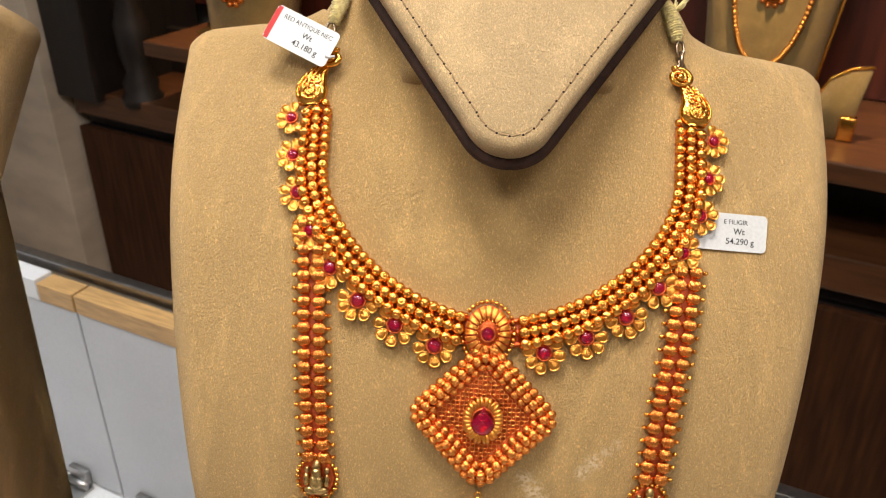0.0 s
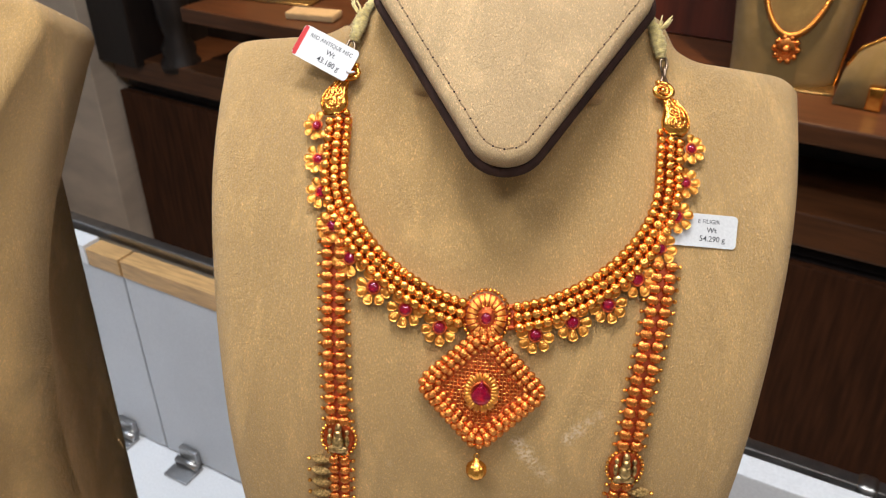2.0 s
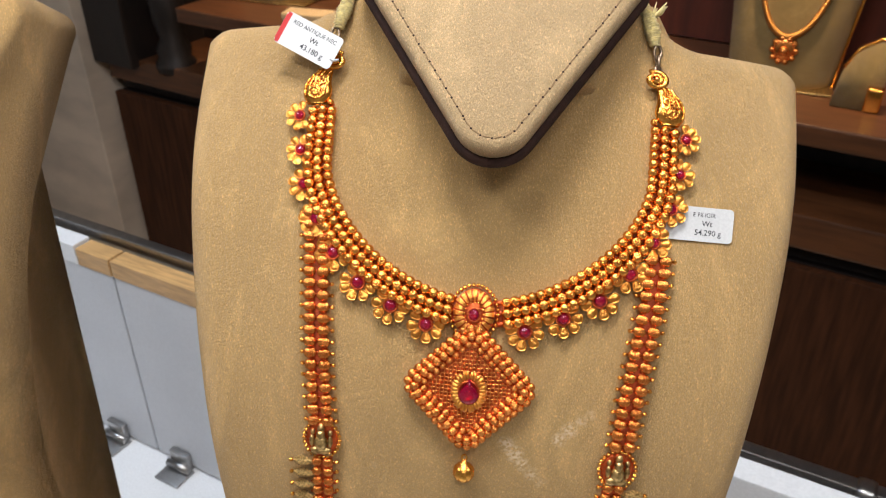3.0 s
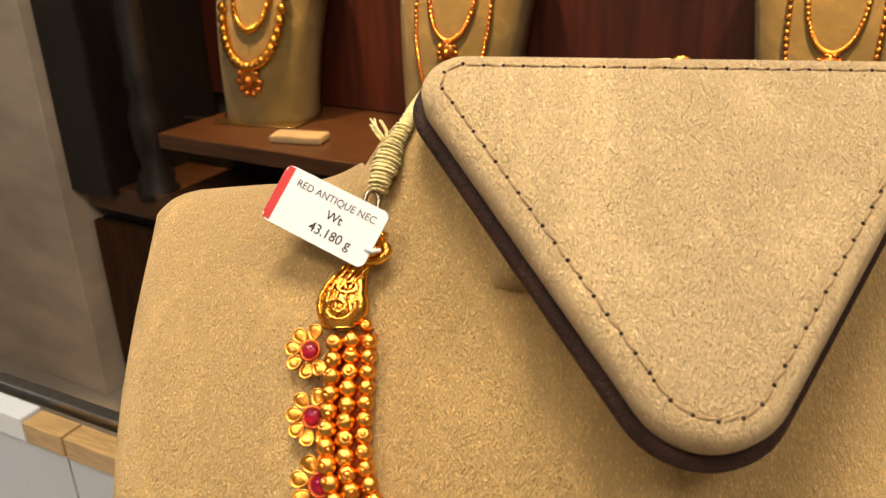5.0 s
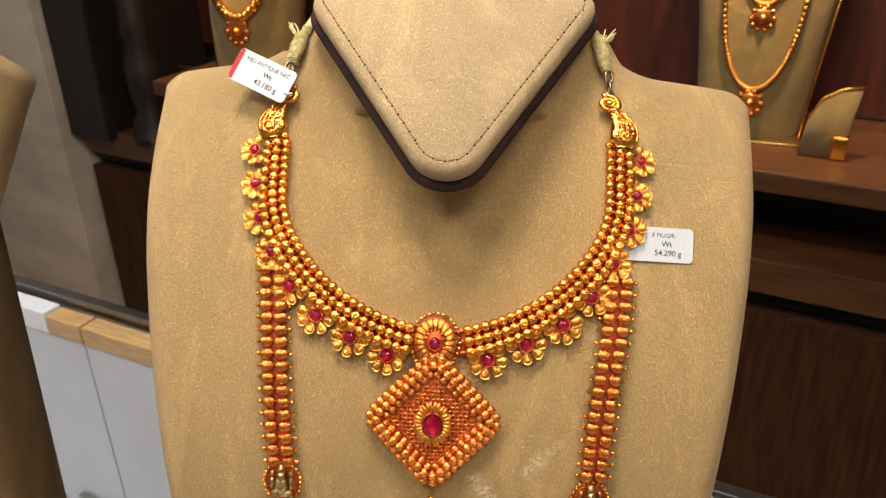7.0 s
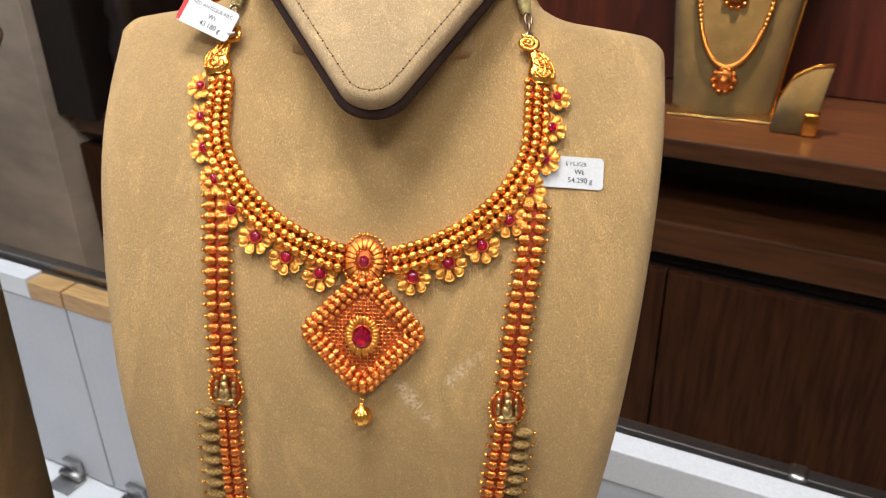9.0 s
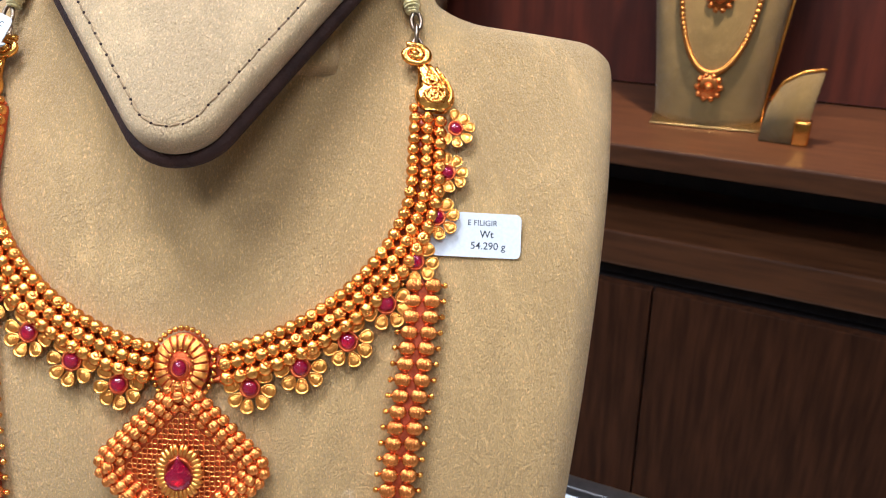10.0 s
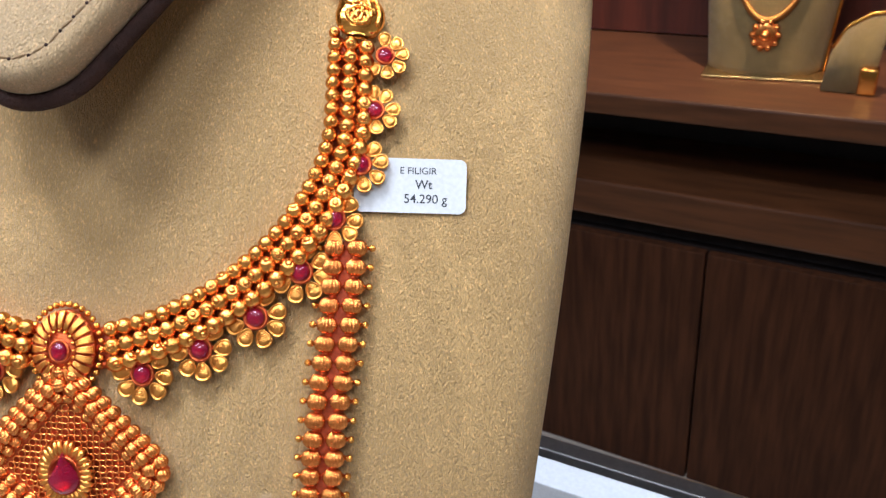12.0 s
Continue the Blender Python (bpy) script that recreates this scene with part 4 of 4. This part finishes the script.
# ---------------------------------------------------------------- long bead chain under it
chain = empty("long_necklace", BUST)
tagged(chain, "long two-row gold bead chain with embossed oval plaques", "necklace")
LEFT = [(-0.19, -0.064), (-0.122, -0.0692), (-0.071, -0.0708), (-0.033, -0.0742), (0.028, -0.0785), (0.05, -0.080)]
RIGHT = [(-0.19, 0.063), (-0.108, 0.0712), (-0.074, 0.0748), (-0.0325, 0.0780), (0.0076, 0.0832), (0.0275, 0.0846), (0.05, 0.086)]
for sgn, line, plaque_v in ((-1, LEFT, -0.0710), (1, RIGHT, -0.0735)):
    v = 0.040 if sgn < 0 else 0.0288
    while v > -0.165:
        u = smoothed(line, v, 0.012)
        slope = (smoothed(line, v + 0.004, 0.012) - smoothed(line, v - 0.004, 0.012)) / 0.008
        low = v < plaque_v
        if abs(v - plaque_v) > 0.0092:
            gap = 0.0028 if low else 0.0034
            for k in (-1, 1):
                m = on_bust(u + k * gap, v, 0.0032, -slope) @ Matrix.Rotation(radians(90), 4, "X")
                share("barrel_bead", BARREL, chain, m @ (Matrix.Diagonal((0.0028, 0.0028, 0.00255, 1)) if low else Matrix.Diagonal((0.0033, 0.0031, 0.00285, 1))))
                if not (low and k == sgn):
                    share("granule", TINY, chain, sized(on_bust(u + k * (gap + 0.0043), v, 0.0026), 0.00112))
                    share("granule", TINY, chain, sized(on_bust(u + k * (gap + 0.0035), v, 0.0024), 0.0006))
        v -= 0.0052 if low else 0.00562
    bm = bmesh.new()
    for k in (-1, 1):
        add_tube(bm, [on_bust(smoothed(line, v, 0.012) + k * 0.0028, v, 0.0022).translation for v in np.arange(0.042 if sgn < 0 else 0.031, -0.168, -0.005)], 0.0013, 6)
    v = 0.040 if sgn < 0 else 0.0288
    while v > -0.16:
        u = smoothed(line, v, 0.012)
        add_tube(bm, [on_bust(u - 0.0066, v, 0.0018).translation, on_bust(u + 0.0066, v, 0.0018).translation], 0.0006, 5)
        v -= 0.00562
    part("link_band", bm, GOLD_RED, chain, "reddish gold links")
    # Same added strip, coloured for enamel and reflected gold between the rows
    bm = bmesh.new()
    rows = []
    for v in np.arange(0.042 if sgn < 0 else 0.031, -0.168, -0.005):
        u = smoothed(line, v, 0.012)
        rows.append([bm.verts.new(on_bust(u + w, v, h).translation) for w, h in ((-0.0045, 0.0002), (-0.0038, 0.0014), (0.0, 0.0018), (0.0038, 0.0014), (0.0045, 0.0002))])
    for a, b in zip(rows, rows[1:]):
        for i in range(4):
            bm.faces.new((a[i], a[i + 1], b[i + 1], b[i]))
    part("gap_strip", bm, COPPER, chain, "added copper-red strip, enamel and bead reflections in its colour")
    pu = smoothed(line, plaque_v, 0.012)
    plaque = new("plaque")
    plaque.parent = chain
    plaque.matrix_local = on_bust(pu, plaque_v, 0.0015)
    bm = bmesh.new()
    lathe(bm, [(0.0078, -0.0008), (0.0080, 0.0012), (0.0070, 0.0018), (0.002, 0.0014)], 30, Matrix.Diagonal((1, 1.14, 1, 1)))
    part("backing", bm, GOLD_RED, plaque)
    bm = bmesh.new()
    for c, r in (((0, -0.0052, 0.0026), (0.0056, 0.0022, 0.0020)), ((0, -0.0012, 0.0030), (0.0034, 0.0040, 0.0026)), ((0, 0.0036, 0.0036), (0.0022, 0.0025, 0.0022)), ((0, 0.0066, 0.0030), (0.0018, 0.0028, 0.0018)),
                 ((-0.0046, -0.0004, 0.0026), (0.0013, 0.0032, 0.0015)), ((0.0046, -0.0004, 0.0026), (0.0013, 0.0032, 0.0015)), ((-0.0044, 0.0042, 0.0022), (0.0012, 0.0016, 0.0012)), ((0.0044, 0.0042, 0.0022), (0.0012, 0.0016, 0.0012)),
                 ((-0.003, -0.0072, 0.0022), (0.0024, 0.0011, 0.0013)), ((0.003, -0.0072, 0.0022), (0.0024, 0.0011, 0.0013))):
        add_ball(bm, c, *r, 14, 9)
    tagged(part("relief", bm, BRASS_DARK, plaque, "plain raised relief in blackened gold"), kind="stuff")
    for k in range(26):
        a = k * math.tau / 26
        share("granule", TINY, plaque, sized(Matrix.Translation((0.0090 * math.cos(a), 0.0100 * math.sin(a), 0.0012)), 0.00105))
    bm = bmesh.new()
    lathe(bm, [(0.0003, -0.0052), (0.0009, -0.0044), (0.0018, -0.0028), (0.0026, 0.0), (0.0024, 0.0022), (0.0014, 0.0042), (0.0009, 0.0050)], 24, None, 12, 0.07)
    drop_me = mesh_of("spindle", bm, SPINDLE)
    for k in range(11):
        v = plaque_v - 0.0125 - k * 0.0064
        u = smoothed(line, v, 0.012) + sgn * 0.0098
        m = on_bust(u, v, 0.0030, radians(90 * sgn + 4 * sgn))
        share("spindle", drop_me, chain, m @ Matrix.Rotation(radians(90), 4, "X"), "ridged dark gold spindle drop")
        share("granule", TINY, chain, sized(on_bust(u + sgn * 0.0064, v, 0.0030), 0.0011))

# chain on the neighbouring bust
side_chain = empty("long_necklace", SIDE_BUST)
tagged(side_chain, "long gold bead chain hanging on the neighbouring bust", "necklace")
for sgn in (-1, 1):
    v = 0.085
    while v > -0.18:
        for k in (0, 1):
            u = sgn * (0.1075 - k * 0.0058)
            share("barrel_bead", BARREL, side_chain, sized(on_bust(u, v, 0.0032) @ Matrix.Rotation(radians(90), 4, "X"), 0.00275))
        share("granule", TINY, side_chain, sized(on_bust(sgn * 0.1128, v, 0.0026), 0.0013))
        v -= 0.0057
bm = bmesh.new()
add_tube(bm, [on_bust(0.102 * math.cos(a), 0.088 + 0.05 * math.sin(a), 0.003).translation for a in np.linspace(0.02, 1.05, 16)], 0.0016, 6)
add_tube(bm, [on_bust(-0.102 * math.cos(a), 0.088 + 0.05 * math.sin(a), 0.003).translation for a in np.linspace(0.02, 1.05, 16)], 0.0016, 6)
part("cord", bm, CORD, side_chain, "cream thread")

# ---------------------------------------------------------------- price tags


def lettering(text, size, x, y, parent, bold=0.0):
    cu = bpy.data.curves.new("lettering", "FONT")
    cu.body, cu.size, cu.align_x, cu.align_y = text, size, "CENTER", "CENTER"
    cu.offset = bold
    cu.extrude = 0.00002
    cu.materials.append(INK)
    ob = new("lettering", cu)
    ob.parent = parent
    ob.matrix_local = Matrix.Translation((x, y, 0.00026))
    return ob


def tag_card(w, h, r=0.0022, thick=0.0004):
    bm = bmesh.new()
    pts = []
    for cx, cy, a0 in ((w / 2 - r, h / 2 - r, 0), (-w / 2 + r, h / 2 - r, 90), (-w / 2 + r, -h / 2 + r, 180), (w / 2 - r, -h / 2 + r, 270)):
        pts += [(cx + r * math.cos(radians(a0 + k * 15)), cy + r * math.sin(radians(a0 + k * 15))) for k in range(7)]
    lo, hi = [bm.verts.new((x, y, -thick / 2)) for x, y in pts], [bm.verts.new((x, y, thick / 2)) for x, y in pts]
    bm.faces.new(hi), bm.faces.new(list(reversed(lo)))
    for i in range(len(pts)):
        k = (i + 1) % len(pts)
        bm.faces.new((lo[i], lo[k], hi[k], hi[i]))
    return bm


TAG_ONE = BUST @ Matrix.Translation((-0.0908, 0.1243, -0.0055)) @ Matrix.Rotation(radians(-25.5), 4, "Z") @ Matrix.Rotation(radians(-9), 4, "Y")
tag = empty("price_tag", TAG_ONE)
tagged(tag, "white price tag with a red end tied to the necklace clasp", "price tag", "price tags")
part("card", tag_card(0.0335, 0.0168), PAPER, tag, smooth=False)
bm = bmesh.new()
add_box(bm, -0.0167, -0.0140, -0.0066, 0.0066, 0.0002, 0.00024)
add_box(bm, -0.0162, -0.0140, -0.0080, 0.0080, 0.0002, 0.00023)
part("red_end", bm, RED_INK, tag, "red printed end", smooth=False)
lettering("RED ANTIQUE NEC", 0.00295, 0.0012, 0.0047, tag)
lettering("Wt", 0.0037, 0.0030, 0.0004, tag, 0.00004)
lettering("43.180 g", 0.0039, 0.0042, -0.0044, tag, 0.00004)
bm = bmesh.new()
add_tube(bm, [(0.0150, -0.003, 0.0), (0.0175, -0.0028, 0.0008), (0.0192, -0.0015, 0.001)], [0.0008, 0.0007, 0.0005], 6)
part("neck_strip", bm, PAPER, tag)

TAG_TWO = BUST @ Matrix.Translation((0.1032, 0.0478, -0.0052)) @ Matrix.Rotation(radians(-1.0), 4, "Z") @ Matrix.Rotation(radians(7), 4, "Y")
tag = empty("price_tag", TAG_TWO)
tagged(tag, "white price tag tucked behind the flowers of the necklace", "price tag", "price tags")
part("card", tag_card(0.0335, 0.0163), PAPER, tag, smooth=False)
lettering("E FILIGIR", 0.0029, 0.0023, 0.0044, tag)
lettering("Wt", 0.0037, 0.0040, 0.0003, tag, 0.00004)
lettering("54.290 g", 0.0038, 0.0046, -0.0040, tag, 0.00001)

# ---------------------------------------------------------------- busts in the wall cabinet


def far_bust_mesh(w_low, w_top, height, depth=0.085):
    bm = bmesh.new()
    rows, cols = 26, 16
    grid = []
    for j in range(rows + 1):
        t = j / rows
        w = (w_low + (w_top - w_low) * t ** 1.3) / 2
        if t > 0.86:
            w *= 1 - 0.55 * ((t - 0.86) / 0.14) ** 2
        row = []
        for i in range(cols + 1):
            f = -1 + 2 * i / cols
            f = math.copysign(abs(f) ** 0.7, f)
            row.append(bm.verts.new((w * f, 0.11 * t * t + 0.05 * f * f + 0.012 * abs(f) ** 9, height * t)))
        grid.append(row)
    for a, b in zip(grid, grid[1:]):
        for i in range(cols):
            bm.faces.new((a[i], a[i + 1], b[i + 1], b[i]))
    rim = grid[0] + [r[-1] for r in grid[1:]] + list(reversed(grid[-1][:-1])) + [r[0] for r in reversed(grid[1:-1])]
    back = [bm.verts.new((v.co.x, v.co.y + depth, v.co.z)) for v in rim]
    for i in range(len(rim)):
        k = (i + 1) % len(rim)
        bm.faces.new((rim[k], rim[i], back[i], back[k]))
    bm.faces.new(back)
    bmesh.ops.recalc_face_normals(bm, faces=bm.faces)
    return bm


def far_surface(x, z, w_low, w_top, height):
    t = z / height
    w = (w_low + (w_top - w_low) * t ** 1.3) / 2
    f = abs(x) / w
    return 0.11 * t * t + 0.05 * f * f


def far_bust(x, y, turn, w_low, w_top, height, label, strands, gold, metal=None):
    m = grown_pose(x, y, SHELF_Z + 0.001) @ Matrix.Rotation(radians(turn), 4, "Z")
    b = empty("display_bust", m)
    tagged(b, label, "jewellery bust", "display busts in the cabinet")
    part("torso", far_bust_mesh(w_low, w_top, height), SUEDE_OLIVE, b)
    bm = bmesh.new()
    add_box(bm, -w_low / 2 - 0.002, w_low / 2 + 0.002, -0.003, 0.12, 0.0, 0.004, 0.0015)
    part("foot", bm, BRASS_DARK, b, "thin gilt foot board")
    neck = empty("gold_necklace", m)
    tagged(neck, gold, "necklace", "necklaces in the cabinet")
    for half, z_top, z_low, r, pend in strands:
        n = int((z_top - z_low) * 2.6 / (r * 1.9))
        bm = bmesh.new()
        for k in range(n + 1):
            a = math.pi * k / n
            xx = half * math.cos(a) * (1 + 0.12 * math.sin(a))
            zz = z_top - (z_top - z_low) * math.sin(a) ** 0.8
            add_ball(bm, (xx, far_surface(xx, zz, w_low, w_top, height) - r * 0.8, zz), r, r, r * 1.1, 8, 6)
        tagged(part("strand", bm, metal or GOLD_MATT, neck), kind="stuff")
        if pend:
            bm = bmesh.new()
            zz = z_low - pend * 1.2
            yy = far_surface(0, zz, w_low, w_top, height)
            add_ball(bm, (0, yy - 0.004, zz), pend, 0.006, pend * 1.1, 16, 10)
            for q in range(10):
                a = q * math.tau / 10
                add_ball(bm, (pend * math.cos(a), yy - 0.004, zz + pend * 1.1 * math.sin(a)), pend * 0.28, seg=8, rings=6)
            add_ball(bm, (0, yy - 0.008, zz), pend * 0.45, seg=12, rings=8)
            tagged(part("pendant", bm, GOLD_MATT, neck, "round gold pendant"), kind="stuff")
    return b


far_bust(-1.475, 1.60, 10, 0.235, 0.31, 0.44, "olive suede bust with a broad bright gold necklace", [(0.085, 0.36, 0.150, 0.013, 0.030), (0.052, 0.37, 0.235, 0.008, 0.0)], "broad bright gold collar with a double pendant", GOLD)
far_bust(-0.915, 1.60, 8, 0.235, 0.33, 0.46, "olive suede bust with long orange-gold chains", [(0.085, 0.40, 0.10, 0.005, 0.016), (0.055, 0.42, 0.24, 0.006, 0.02)], "long thin gold chains with a small pendant")
gilt_bust = far_bust(-0.170, 1.60, 6, 0.20, 0.31, 0.46, "olive suede bust with gilt foot and long gold chain", [(0.075, 0.40, 0.105, 0.0055, 0.021), (0.05, 0.42, 0.26, 0.005, 0.02)], "long gold bead chain with a round pendant", AMBER_GOLD)
far_bust(0.62, 1.60, 6, 0.20, 0.34, 0.46, "olive suede bust with gilt foot and gold chain", [(0.075, 0.40, 0.12, 0.0055, 0.02)], "gold bead chain with a pendant")

# Gold tube stands in for the light along this bust's side edge
bm = bmesh.new()
add_tube(bm, [((0.20 + 0.11 * (k / 12) ** 1.3) / 2 + 0.001, far_surface(0.10, 0.46 * k / 12, 0.20, 0.31, 0.46) + 0.004, max(0.004, 0.44 * k / 12)) for k in range(13)], 0.0028, 8)
part("gilt_edge", bm, GOLD, gilt_bust, "thin gold tube for the light on the side edge")

# leaf-shaped earring stand and small boxes on the shelf
stand = empty("earring_stand", grown_pose(-0.022, 1.565, SHELF_Z + 0.001))
tagged(stand, "small leaf-shaped olive suede earring stand with gilt foot", "earring stand")
bm = bmesh.new()
prof = [(-0.045, 0.0), (0.030, 0.0), (0.036, 0.05), (0.046, 0.125), (0.010, 0.118), (-0.020, 0.098), (-0.038, 0.06)]
lo, hi = [bm.verts.new((x, 0.03 * z / 0.125, z)) for x, z in prof], [bm.verts.new((x, 0.014 + 0.03 * z / 0.125, z)) for x, z in prof]
bm.faces.new(list(reversed(lo))), bm.faces.new(hi)
for i in range(len(prof)):
    k = (i + 1) % len(prof)
    bm.faces.new((lo[i], lo[k], hi[k], hi[i]))
bmesh.ops.recalc_face_normals(bm, faces=bm.faces)
bmesh.ops.bevel(bm, geom=list(bm.edges), offset=0.002, segments=2, affect="EDGES")
part("leaf", bm, SUEDE_OLIVE, stand)
bm = bmesh.new()
add_tube(bm, [(x, 0.03 * z / 0.125 + 0.006, z + 0.002) for x, z in ((-0.036, 0.066), (-0.018, 0.103), (0.012, 0.122), (0.047, 0.129))], 0.0035, 8)
part("gilt_edge", bm, GOLD, stand, "thin gilt upper edge")
bm = bmesh.new()
add_box(bm, 0.012, 0.040, -0.004, 0.02, 0.0, 0.045, 0.004)
part("gilt_foot", bm, GOLD, stand, "bright gilt foot")

slip = empty("earring_stand", grown_pose(-1.285, 1.54, SHELF_Z + 0.001) @ Matrix.Rotation(radians(14), 4, "Z"))
tagged(slip, "low cream suede jewellery tray on the shelf", "jewellery tray")
bm = bmesh.new()
add_box(bm, -0.06, 0.07, -0.03, 0.03, 0.0, 0.018, 0.004)
part("tray", bm, SUEDE_PLATE, slip)
